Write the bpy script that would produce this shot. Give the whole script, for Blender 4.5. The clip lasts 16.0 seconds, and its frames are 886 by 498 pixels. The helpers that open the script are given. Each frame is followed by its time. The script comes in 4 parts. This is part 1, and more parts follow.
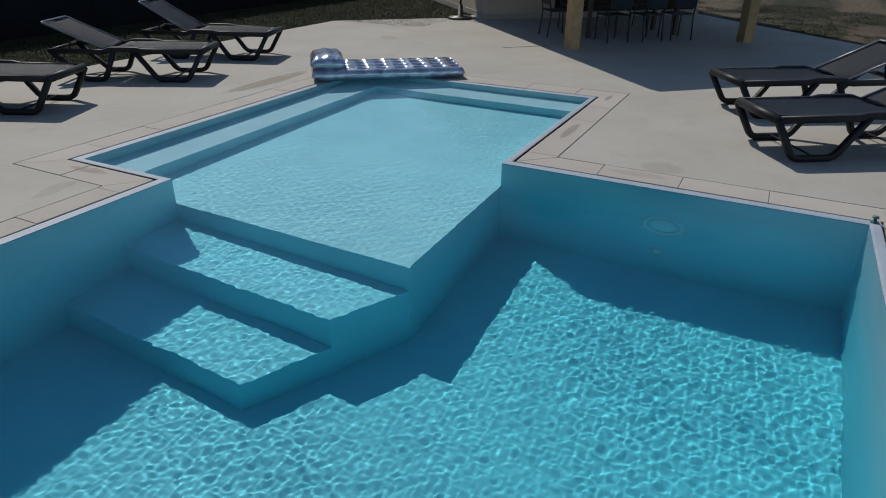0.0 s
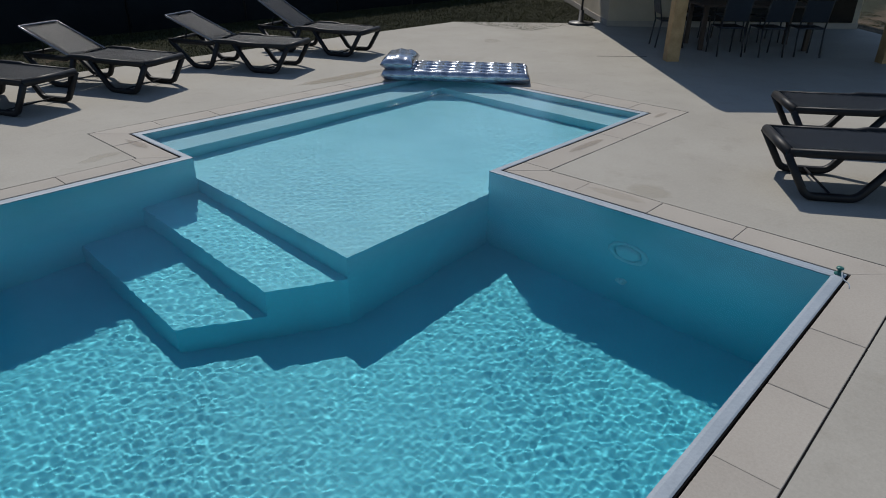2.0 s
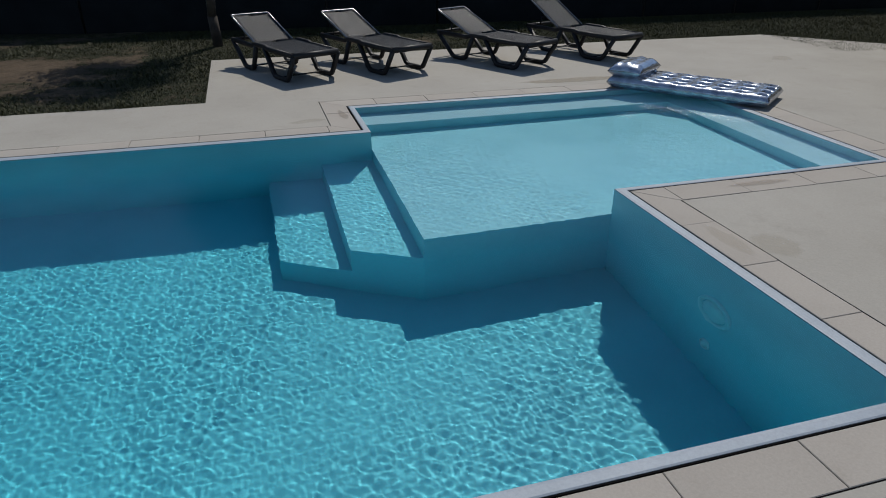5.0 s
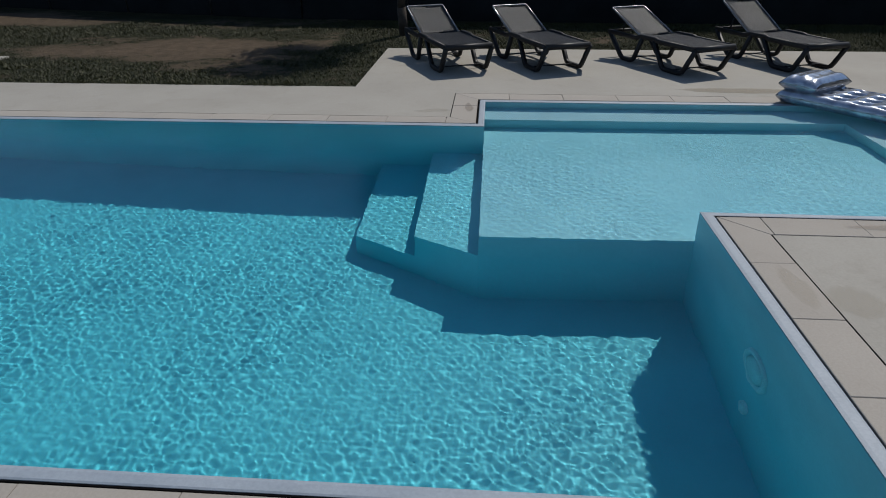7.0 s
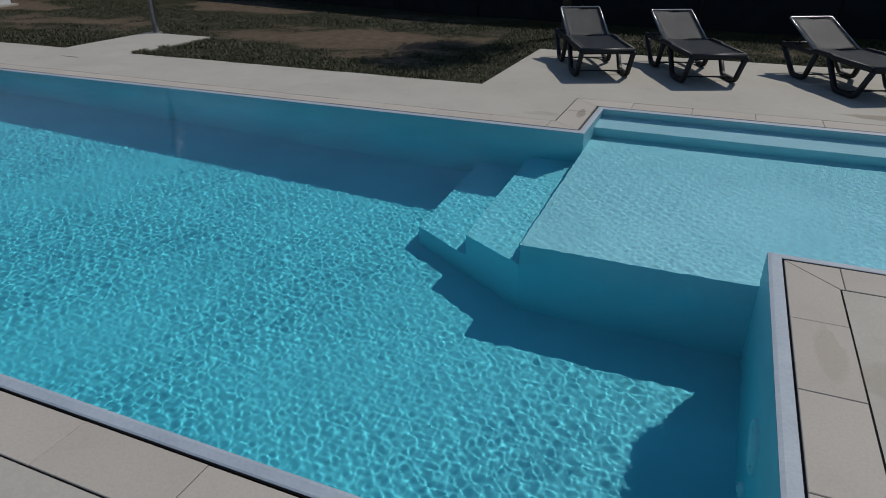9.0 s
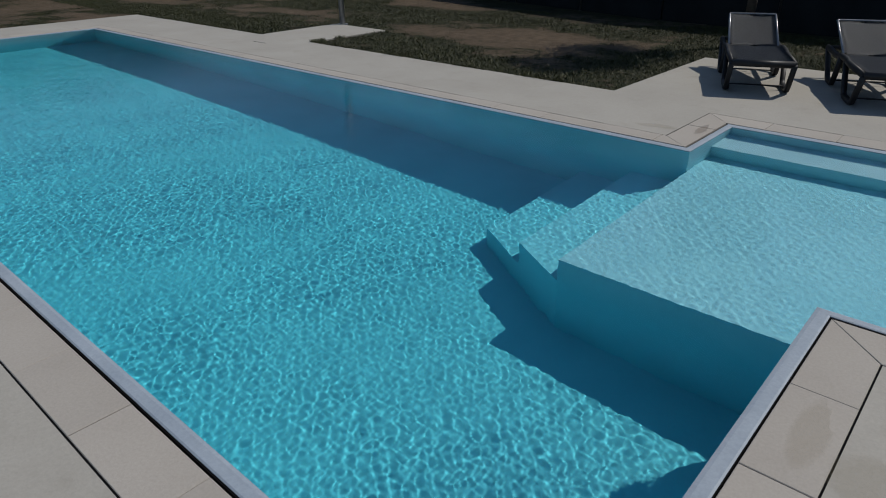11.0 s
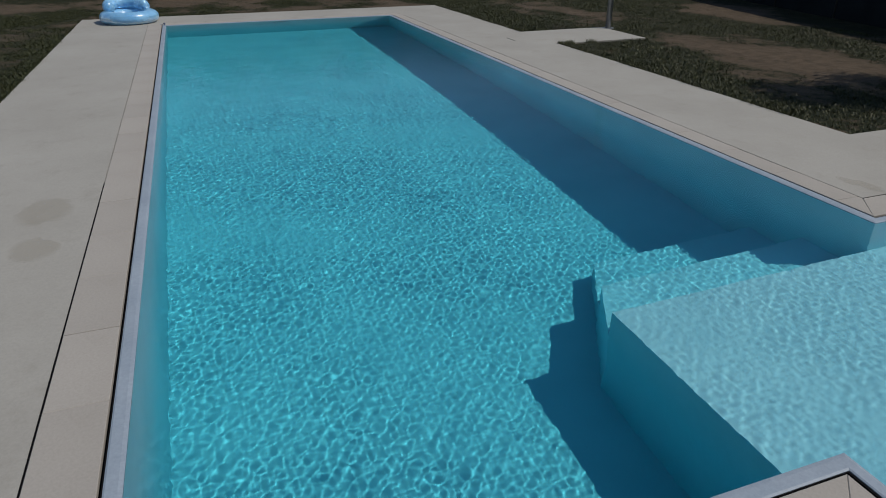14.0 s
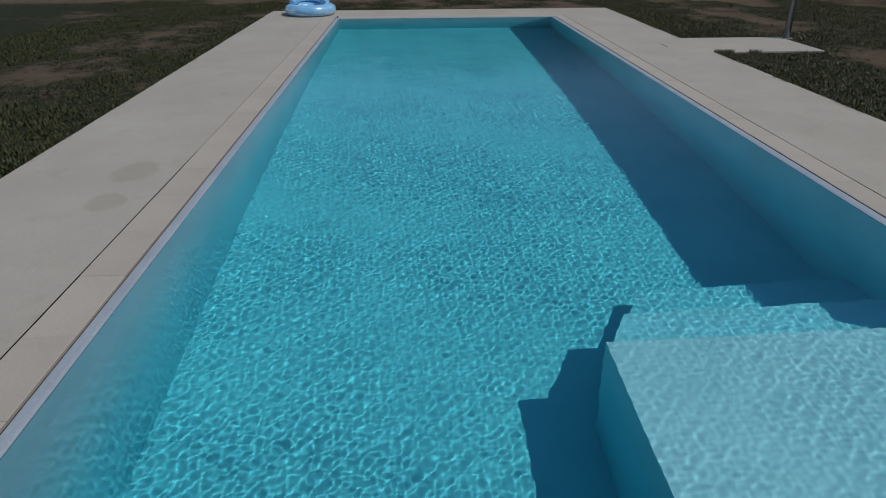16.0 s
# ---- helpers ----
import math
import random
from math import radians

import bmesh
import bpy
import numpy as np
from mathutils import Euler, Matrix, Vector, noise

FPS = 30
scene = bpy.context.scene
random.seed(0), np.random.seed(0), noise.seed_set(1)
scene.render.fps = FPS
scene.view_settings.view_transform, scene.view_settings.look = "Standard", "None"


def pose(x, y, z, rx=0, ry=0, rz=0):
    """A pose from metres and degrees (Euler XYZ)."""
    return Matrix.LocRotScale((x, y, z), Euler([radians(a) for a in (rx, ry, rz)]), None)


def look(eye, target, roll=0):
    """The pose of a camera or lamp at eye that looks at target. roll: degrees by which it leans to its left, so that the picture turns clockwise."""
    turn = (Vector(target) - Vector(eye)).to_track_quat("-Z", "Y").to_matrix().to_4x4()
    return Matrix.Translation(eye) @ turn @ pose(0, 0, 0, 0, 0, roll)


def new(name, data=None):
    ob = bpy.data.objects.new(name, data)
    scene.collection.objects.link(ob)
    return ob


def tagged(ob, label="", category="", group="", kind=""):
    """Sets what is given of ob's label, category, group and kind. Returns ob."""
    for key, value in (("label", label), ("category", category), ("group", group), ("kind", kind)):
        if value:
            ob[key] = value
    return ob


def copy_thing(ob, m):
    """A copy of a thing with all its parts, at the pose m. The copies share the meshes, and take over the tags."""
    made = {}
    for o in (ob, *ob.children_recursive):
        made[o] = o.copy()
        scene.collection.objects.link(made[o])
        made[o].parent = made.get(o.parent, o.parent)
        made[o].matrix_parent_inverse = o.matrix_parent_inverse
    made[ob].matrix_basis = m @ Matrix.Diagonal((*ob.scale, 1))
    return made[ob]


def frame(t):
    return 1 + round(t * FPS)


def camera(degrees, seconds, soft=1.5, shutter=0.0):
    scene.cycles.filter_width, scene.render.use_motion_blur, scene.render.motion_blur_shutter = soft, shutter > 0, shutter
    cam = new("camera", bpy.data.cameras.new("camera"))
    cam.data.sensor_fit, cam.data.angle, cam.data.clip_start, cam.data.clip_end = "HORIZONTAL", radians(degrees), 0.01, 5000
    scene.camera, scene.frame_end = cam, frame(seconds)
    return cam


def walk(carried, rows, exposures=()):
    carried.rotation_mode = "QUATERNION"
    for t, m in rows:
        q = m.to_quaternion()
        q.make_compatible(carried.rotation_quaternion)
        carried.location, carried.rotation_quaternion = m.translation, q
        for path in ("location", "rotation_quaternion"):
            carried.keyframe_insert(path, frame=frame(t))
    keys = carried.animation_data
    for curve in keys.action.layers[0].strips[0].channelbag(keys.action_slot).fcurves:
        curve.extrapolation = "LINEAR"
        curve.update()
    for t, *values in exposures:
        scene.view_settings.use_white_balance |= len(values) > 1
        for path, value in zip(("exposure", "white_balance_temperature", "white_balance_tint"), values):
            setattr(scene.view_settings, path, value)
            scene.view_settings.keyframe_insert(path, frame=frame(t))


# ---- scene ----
cam = camera(68.3, 16.0, 1.0)
PATH = [
    (0, (-3.25, -4.135, 1.778), (-1.645, -3.331, 0.896), 0.7),
    (0.5, (-3.089, -4.513, 1.804), (-1.535, -3.616, 0.919), 0.7),
    (1, (-2.923, -4.882, 1.833), (-1.434, -3.881, 0.947), 0.7),
    (1.5, (-2.717, -5.23, 1.87), (-1.309, -4.123, 0.982), 0.7),
    (2, (-2.51, -5.53, 1.898), (-1.191, -4.319, 1.008), 0.7),
    (2.5, (-2.315, -5.797, 1.922), (-1.103, -4.481, 1.029), 0.7),
    (3, (-2.1, -6.035, 1.954), (-1.011, -4.618, 1.056), 0.6),
    (3.5, (-1.871, -6.221, 1.977), (-0.92, -4.713, 1.072), 0.5),
    (4, (-1.61, -6.356, 1.951), (-0.8, -4.763, 1.053), 0.3),
    (6.5, (-0.141, -6.691, 1.9), (-0.12, -4.904, 1.002), -0.1),
    (7, (0.151, -6.672, 1.895), (0.018, -4.89, 0.996), -0.3),
    (7.5, (0.486, -6.581, 1.836), (0.203, -4.813, 0.945), -0.2),
    (8, (0.759, -6.518, 1.828), (0.337, -4.778, 0.935), -0.2),
    (8.5, (0.986, -6.443, 1.837), (0.43, -4.741, 0.945), -0.1),
    (9, (1.229, -6.353, 1.845), (0.534, -4.704, 0.953), -0.2),
    (9.5, (1.466, -6.251, 1.849), (0.64, -4.662, 0.958), -0.2),
    (10, (1.717, -6.113, 1.853), (0.763, -4.598, 0.962), -0.3),
    (12.5, (2.681, -5.11, 1.84), (1.195, -4.108, 0.952), -0.5),
    (13, (2.787, -4.889, 1.852), (1.227, -4.008, 0.965), -0.2),
    (13.5, (2.89, -4.634, 1.876), (1.264, -3.884, 0.986), -0.1),
    (14, (2.983, -4.388, 1.894), (1.301, -3.773, 1.002), -0.1),
    (14.5, (3.036, -4.161, 1.87), (1.311, -3.676, 0.981), -0.1),
    (15, (3.097, -3.869, 1.873), (1.335, -3.541, 0.984), -0.1),
    (15.5, (3.124, -3.611, 1.846), (1.342, -3.41, 0.96), -0.1),
    (16, (3.15, -3.271, 1.835), (1.358, -3.192, 0.951), -0.3),
]
walk(cam, [(t, look(eye, target, roll)) for t, eye, target, roll in PATH], [(0.0, -0.02), (4.0, -0.12), (8.0, -0.16), (16.0, -0.23)])

# ---------------------------------------------------------------- light
SUN_EL, SUN_AZ = radians(52.5), radians(59.5)      # azimuth from +x towards +y
to_sun = Vector((math.cos(SUN_EL) * math.cos(SUN_AZ), math.cos(SUN_EL) * math.sin(SUN_AZ), math.sin(SUN_EL)))
world = bpy.data.worlds.new("sky")
scene.world = world
world.use_nodes = True
wn = world.node_tree.nodes
sky = wn.new("ShaderNodeTexSky")
sky.sky_type, sky.sun_disc = "NISHITA", False
sky.sun_elevation, sky.sun_rotation = SUN_EL, radians(90) - SUN_AZ
sky.air_density, sky.dust_density, sky.ozone_density = 1.0, 0.2, 1.3
world.node_tree.links.new(sky.outputs[0], wn["Background"].inputs[0])
wn["Background"].inputs[1].default_value = 0.104
sun = new("sun", bpy.data.lights.new("sun", "SUN"))
sun.data.energy, sun.data.angle, sun.data.color = 3.5, radians(0.53), (1.0, 0.95, 0.87)
sun.matrix_world = look(to_sun * 40, (0, 0, 0))
sun.data.cycles.is_caustics_light = True


# ---------------------------------------------------------------- materials
def mat(name, rough=0.6, metal=0.0, spec=0.5):
    m = bpy.data.materials.new(name)
    m.use_nodes = True
    b = m.node_tree.nodes["Principled BSDF"]
    b.inputs["Roughness"].default_value, b.inputs["Metallic"].default_value = rough, metal
    b.inputs["Specular IOR Level"].default_value = spec
    return m, m.node_tree.nodes, m.node_tree.links, b


def noise_node(nodes, links, scale, detail=4.0, rough=0.55, space="Object"):
    tc = nodes.new("ShaderNodeTexCoord")
    n = nodes.new("ShaderNodeTexNoise")
    n.inputs["Scale"].default_value, n.inputs["Detail"].default_value = scale, detail
    n.inputs["Roughness"].default_value = rough
    links.new(tc.outputs[space], n.inputs["Vector"])
    return n


def ramp(nodes, links, src, stops):
    r = nodes.new("ShaderNodeValToRGB")
    els = r.color_ramp.elements
    while len(els) < len(stops):
        els.new(0.5)
    for e, (p, c) in zip(els, stops):
        e.position, e.color = p, (*c, 1)
    links.new(src, r.inputs[0])
    return r


def mixed(nodes, links, kind, fac, a, b):
    mx = nodes.new("ShaderNodeMix")
    mx.data_type, mx.blend_type = "RGBA", kind
    for slot, v in ((0, fac), (6, a), (7, b)):
        if isinstance(v, (int, float)):
            mx.inputs[slot].default_value = v
        elif isinstance(v, tuple):
            mx.inputs[slot].default_value = (*v, 1)
        else:
            links.new(v, mx.inputs[slot])
    return mx.outputs[2]


def bump(nodes, links, b, src, strength, dist=0.01):
    bp = nodes.new("ShaderNodeBump")
    bp.inputs["Strength"].default_value, bp.inputs["Distance"].default_value = strength, dist
    links.new(src, bp.inputs["Height"])
    links.new(bp.outputs[0], b.inputs["Normal"])


def two_scale(name, dark, light, big, fine, rough=0.7, metal=0.0, relief=0.2, dist=0.004, contrast=0.16, spec=0.5, per_piece=0.0):
    """Surface with broad blotches and fine grain."""
    m, n, l, b = mat(name, rough, metal, spec)
    a = noise_node(n, l, big, 5)
    f = noise_node(n, l, fine, 3, 0.7)
    base = ramp(n, l, a.outputs["Fac"], [(0.32, dark), (0.68, light)]).outputs[0]
    g = ramp(n, l, f.outputs["Fac"], [(0.3, (1 - contrast,) * 3), (0.7, (1.0,) * 3)]).outputs[0]
    col = mixed(n, l, "MULTIPLY", 1.0, base, g)
    if per_piece:
        oi = n.new("ShaderNodeObjectInfo")
        pr = ramp(n, l, oi.outputs["Random"], [(0, (1 - per_piece,) * 3), (1, (1.0,) * 3)]).outputs[0]
        col = mixed(n, l, "MULTIPLY", 1.0, col, pr)
    l.new(col, b.inputs["Base Color"])
    bump(n, l, b, f.outputs["Fac"], relief, dist)
    return m


def deck_material(name, dark, light, per_piece=0.0):
    m, n, l, b = mat(name, 0.8, 0.0, 0.3)
    a = noise_node(n, l, 0.9, 6, 0.6, "Object")
    f = noise_node(n, l, 70, 4, 0.7)
    s = noise_node(n, l, 3.1, 7, 0.65)
    base = ramp(n, l, a.outputs["Fac"], [(0.3, dark), (0.7, light)]).outputs[0]
    blot = ramp(n, l, s.outputs["Fac"], [(0.28, (0.86, 0.85, 0.83)), (0.45, (1, 1, 1))]).outputs[0]
    col = mixed(n, l, "MULTIPLY", 0.7, base, blot)
    g = ramp(n, l, f.outputs["Fac"], [(0.3, (0.88,) * 3), (0.65, (1.0,) * 3)]).outputs[0]
    col = mixed(n, l, "MULTIPLY", 1.0, col, g)
    if per_piece:
        oi = n.new("ShaderNodeObjectInfo")
        pr = ramp(n, l, oi.outputs["Random"], [(0, (1 - per_piece,) * 3), (1, (1.0,) * 3)]).outputs[0]
        col = mixed(n, l, "MULTIPLY", 1.0, col, pr)
    l.new(col, b.inputs["Base Color"])
    bump(n, l, b, f.outputs["Fac"], 0.25, 0.003)
    return m


M_DECK = deck_material("beige_stoneware", (0.295, 0.277, 0.243), (0.345, 0.327, 0.29))
M_COPING = deck_material("pinkish_coping", (0.32, 0.29, 0.255), (0.37, 0.34, 0.30), 0.07)
M_SILT = two_scale("sandy_joint", (0.17, 0.155, 0.13), (0.27, 0.25, 0.215), 2.5, 70, 0.9)
M_RIM = two_scale("white_resin_rim", (0.235, 0.28, 0.33), (0.29, 0.335, 0.385), 3, 60, 0.6, relief=0.08)
M_GASKET = two_scale("dark_gutter", (0.003, 0.003, 0.0035), (0.007, 0.0065, 0.007), 6, 90, 0.9, spec=0.08)


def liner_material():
    """Reinforced pool lining, the water's absorption put into its colour by depth: pale at the waterline, deeper aqua
    below, with faint seams of tone.
    """
    m, n, l, b = mat("depth_tinted_pool_liner", 0.55, 0.0, 0.3)
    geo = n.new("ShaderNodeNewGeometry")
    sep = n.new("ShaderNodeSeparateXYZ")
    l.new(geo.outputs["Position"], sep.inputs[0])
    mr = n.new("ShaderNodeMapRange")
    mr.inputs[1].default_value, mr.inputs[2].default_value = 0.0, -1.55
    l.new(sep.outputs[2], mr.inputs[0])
    # colour by height stands in for light absorbed by the water
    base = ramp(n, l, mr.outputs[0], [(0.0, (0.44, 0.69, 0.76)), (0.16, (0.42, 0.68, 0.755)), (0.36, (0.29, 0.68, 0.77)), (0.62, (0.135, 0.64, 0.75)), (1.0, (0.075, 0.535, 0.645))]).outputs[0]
    a = noise_node(n, l, 1.3, 5)
    f = noise_node(n, l, 45, 3)
    tone = ramp(n, l, a.outputs["Fac"], [(0.3, (0.84, 0.89, 0.91)), (0.6, (1.0,) * 3)]).outputs[0]
    col = mixed(n, l, "MULTIPLY", 1.0, base, tone)
    g = ramp(n, l, f.outputs["Fac"], [(0.3, (0.95,) * 3), (0.7, (1.0,) * 3)]).outputs[0]
    l.new(mixed(n, l, "MULTIPLY", 1.0, col, g), b.inputs["Base Color"])
    bump(n, l, b, a.outputs["Fac"], 0.15, 0.02)
    return m


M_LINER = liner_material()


def water_material():
    m, n, l, b = mat("pool_water")
    n.remove(b)
    g = n.new("ShaderNodeBsdfRefraction")
    g.inputs["IOR"].default_value, g.inputs["Roughness"].default_value = 1.33, 0.0
    g.inputs["Color"].default_value = (0.95, 0.99, 1.0, 1)
    gl = n.new("ShaderNodeBsdfGlossy")
    gl.inputs["Roughness"].default_value = 0.07
    fine = noise_node(n, l, 30, 3, 0.5)
    bp = n.new("ShaderNodeBump")
    bp.inputs["Strength"].default_value, bp.inputs["Distance"].default_value = 0.1, 0.01
    l.new(fine.outputs["Fac"], bp.inputs["Height"])
    l.new(bp.outputs[0], gl.inputs["Normal"])
    fr = n.new("ShaderNodeFresnel")
    fr.inputs["IOR"].default_value = 1.16
    mx = n.new("ShaderNodeMixShader")
    l.new(fr.outputs[0], mx.inputs[0])
    l.new(g.outputs[0], mx.inputs[1])
    l.new(gl.outputs[0], mx.inputs[2])
    l.new(mx.outputs[0], n["Material Output"].inputs[0])
    return m


M_WATER = water_material()
M_FRAME = two_scale("anthracite_plastic", (0.009, 0.009, 0.010), (0.015, 0.015, 0.017), 5, 120, 0.5, relief=0.12, dist=0.002, spec=0.28)


def sling_material():
    m, n, l, b = mat("dark_sling_fabric", 0.5, 0.0, 0.38)
    tc = n.new("ShaderNodeTexCoord")
    waves = []
    for axis in ("X", "Y"):
        w = n.new("ShaderNodeTexWave")
        w.bands_direction = axis
        w.inputs["Scale"].default_value = 95
        l.new(tc.outputs["Object"], w.inputs["Vector"])
        waves.append(w)
    weave = mixed(n, l, "MULTIPLY", 1.0, waves[0].outputs[0], waves[1].outputs[0])
    a = noise_node(n, l, 4, 4)
    base = ramp(n, l, a.outputs["Fac"], [(0.3, (0.016, 0.025, 0.040)), (0.7, (0.027, 0.039, 0.060))]).outputs[0]
    l.new(mixed(n, l, "MULTIPLY", 0.5, base, weave), b.inputs["Base Color"])
    bump(n, l, b, weave, 0.35, 0.002)
    return m


M_SLING = sling_material()
# back-frame edging, paler and shinier than the plastic to carry its sun glint
M_GLINT_EDGE = two_scale("glint_grey_edging", (0.15, 0.155, 0.165), (0.24, 0.245, 0.26), 7, 80, 0.26, 0.6)


def stain_material(name, colour, strength):
    """A mark that fades out to a ragged edge."""
    m, n, l, b = mat(name, 0.6, 0.0, 0.4)
    b.inputs["Base Color"].default_value = (*colour, 1)
    tc = n.new("ShaderNodeTexCoord")
    g = n.new("ShaderNodeTexGradient")
    g.gradient_type = "SPHERICAL"
    mp = n.new("ShaderNodeMapping")
    mp.inputs["Location"].default_value, mp.inputs["Scale"].default_value = (-1, -1, 0), (2, 2, 0)
    l.new(tc.outputs["Generated"], mp.inputs[0])
    l.new(mp.outputs[0], g.inputs[0])
    s = noise_node(n, l, 9, 6, 0.65)
    ad = n.new("ShaderNodeMath")
    ad.operation = "MULTIPLY"
    l.new(g.outputs["Fac"], ad.inputs[0])
    l.new(s.outputs["Fac"], ad.inputs[1])
    r = ramp(n, l, ad.outputs[0], [(0.04, (0, 0, 0)), (0.17, (strength,) * 3)])
    l.new(r.outputs[0], b.inputs["Alpha"])
    return m


M_STAIN = stain_material("damp_stain", (0.225, 0.185, 0.12), 0.42)
M_DAMP = stain_material("faint_damp_stain", (0.26, 0.21, 0.12), 0.12)
M_RUST = stain_material("rust_stain", (0.23, 0.18, 0.135), 0.3)
M_SILVER, _n, _l, _b = mat("silver_vinyl", 0.24, 0.85)
_b.inputs["Base Color"].default_value = (0.62, 0.65, 0.72, 1)
_b.inputs["Coat Weight"].default_value = 0.15
_nn = noise_node(_n, _l, 9, 3)
_l.new(ramp(_n, _l, _nn.outputs["Fac"], [(0.3, (0.22, 0.25, 0.31)), (0.7, (0.50, 0.54, 0.61))]).outputs[0], _b.inputs["Base Color"])
bump(_n, _l, _b, _nn.outputs["Fac"], 0.35, 0.02)
M_BLUE, _n, _l, _b = mat("pale_blue_vinyl", 0.28)
_b.inputs["Transmission Weight"].default_value = 0.35
_nn = noise_node(_n, _l, 6, 3)
_l.new(ramp(_n, _l, _nn.outputs["Fac"], [(0.3, (0.16, 0.42, 0.70)), (0.7, (0.30, 0.60, 0.85))]).outputs[0], _b.inputs["Base Color"])
bump(_n, _l, _b, _nn.outputs["Fac"], 0.2, 0.02)
M_WALL = two_scale("beige_render", (0.40, 0.345, 0.26), (0.50, 0.43, 0.33), 1.2, 60, 0.85, relief=0.4)
M_STONE = two_scale("ochre_stone_column", (0.36, 0.225, 0.10), (0.50, 0.335, 0.165), 7, 50, 0.8, relief=0.5)
M_ROOF = two_scale("dark_timber", (0.06, 0.04, 0.028), (0.10, 0.07, 0.05), 3, 60, 0.7)
M_DARKMETAL = two_scale("dark_metal", (0.02, 0.02, 0.021), (0.035, 0.034, 0.034), 6, 80, 0.45)
M_GREYMETAL = two_scale("galvanised_steel", (0.22, 0.23, 0.24), (0.34, 0.35, 0.36), 9, 80, 0.4, 0.6)
M_NET = two_scale("black_shade_net", (0.006, 0.008, 0.010), (0.012, 0.015, 0.017), 1.5, 150, 0.9, relief=0.3, spec=0.1)
M_TREEBARK = two_scale("brown_bark", (0.022, 0.017, 0.013), (0.06, 0.045, 0.034), 8, 50, 0.9, relief=0.7, dist=0.01)
M_BOX = two_scale("white_cladding", (0.52, 0.54, 0.55), (0.62, 0.63, 0.64), 3, 60, 0.5)
M_PANE = two_scale("dark_glazing", (0.008, 0.009, 0.010), (0.014, 0.015, 0.016), 2, 60, 0.12)
M_TEAL = two_scale("teal_plastic", (0.01, 0.10, 0.09), (0.02, 0.15, 0.13), 20, 90, 0.4)
M_NAVY = two_scale("navy_plastic", (0.015, 0.04, 0.10), (0.03, 0.06, 0.14), 20, 90, 0.4)
M_WHITEFIT = two_scale("aqua_tinted_fitting", (0.34, 0.74, 0.82), (0.42, 0.80, 0.86), 15, 90, 0.4, relief=0.05)


def leaf_material(name, dark, light):
    m, n, l, b = mat(name, 0.6, 0.0, 0.3)
    geo = n.new("ShaderNodeNewGeometry")
    l.new(ramp(n, l, geo.outputs["Random Per Island"], [(0, dark), (1, light)]).outputs[0], b.inputs["Base Color"])
    return m


M_LEAF = leaf_material("tree_leaf", (0.02, 0.045, 0.012), (0.05, 0.09, 0.025))
M_GRASS = leaf_material("grass_blade", (0.008, 0.014, 0.002), (0.052, 0.052, 0.010))


def ground_material():
    m, n, l, b = mat("patchy_lawn", 0.95, 0.0, 0.2)
    at = n.new("ShaderNodeAttribute")
    at.attribute_name = "grass"
    f = noise_node(n, l, 22, 6, 0.7)
    s = noise_node(n, l, 5, 6, 0.7)
    soil = ramp(n, l, s.outputs["Fac"], [(0.3, (0.045, 0.033, 0.021)), (0.7, (0.12, 0.088, 0.058))]).outputs[0]
    turf = ramp(n, l, f.outputs["Fac"], [(0.3, (0.003, 0.008, 0.0015)), (0.55, (0.015, 0.017, 0.0045)), (0.75, (0.044, 0.034, 0.013))]).outputs[0]
    add = n.new("ShaderNodeMath")
    add.operation = "MULTIPLY_ADD"
    l.new(s.outputs["Fac"], add.inputs[0])
    add.inputs[1].default_value = 1.2
    l.new(at.outputs["Fac"], add.inputs[2])
    k = ramp(n, l, add.outputs[0], [(0.9, (0, 0, 0)), (1.0, (1, 1, 1))])
    k.color_ramp.elements[0].position, k.color_ramp.elements[1].position = 0.78, 0.98
    l.new(mixed(n, l, "MIX", k.outputs[0], soil, turf), b.inputs["Base Color"])
    bump(n, l, b, f.outputs["Fac"], 0.8, 0.05)
    return m


M_GROUND = ground_material()

# ---------------------------------------------------------------- building helpers
def part(name, bm, material, parent=None, label="", smooth=False):
    me = bpy.data.meshes.new(name)
    if smooth:
        for f in bm.faces:
            f.smooth = True
    bm.to_mesh(me)
    bm.free()
    me.materials.append(material)
    ob = new(name, me)
    if parent is not None:
        ob.parent = parent
    if label:
        ob["label"] = label
    return ob


def raw(name, verts, faces, material, parent=None, smooth=False):
    me = bpy.data.meshes.new(name)
    me.from_pydata(verts, [], faces)
    me.materials.append(material)
    if smooth:
        me.shade_smooth()
    ob = new(name, me)
    if parent is not None:
        ob.parent = parent
    return ob


def box(bm, x0, x1, y0, y1, z0, z1, bevel=0.0, seg=2):
    g = bmesh.ops.create_cube(bm, size=1.0, matrix=Matrix.LocRotScale(((x0 + x1) / 2, (y0 + y1) / 2, (z0 + z1) / 2), None, (x1 - x0, y1 - y0, z1 - z0)))
    if bevel:
        edges = {e for v in g["verts"] for e in v.link_edges}
        bmesh.ops.bevel(bm, geom=list(edges), offset=bevel, segments=seg, affect="EDGES", profile=0.6)
    return bm


def prism(bm, pts, z0, z1):
    lo = [bm.verts.new((x, y, z0)) for x, y in pts]
    hi = [bm.verts.new((x, y, z1)) for x, y in pts]
    n = len(pts)
    bm.faces.new(hi)
    bm.faces.new(lo[::-1])
    for i in range(n):
        bm.faces.new((lo[i], lo[(i + 1) % n], hi[(i + 1) % n], hi[i]))
    return bm


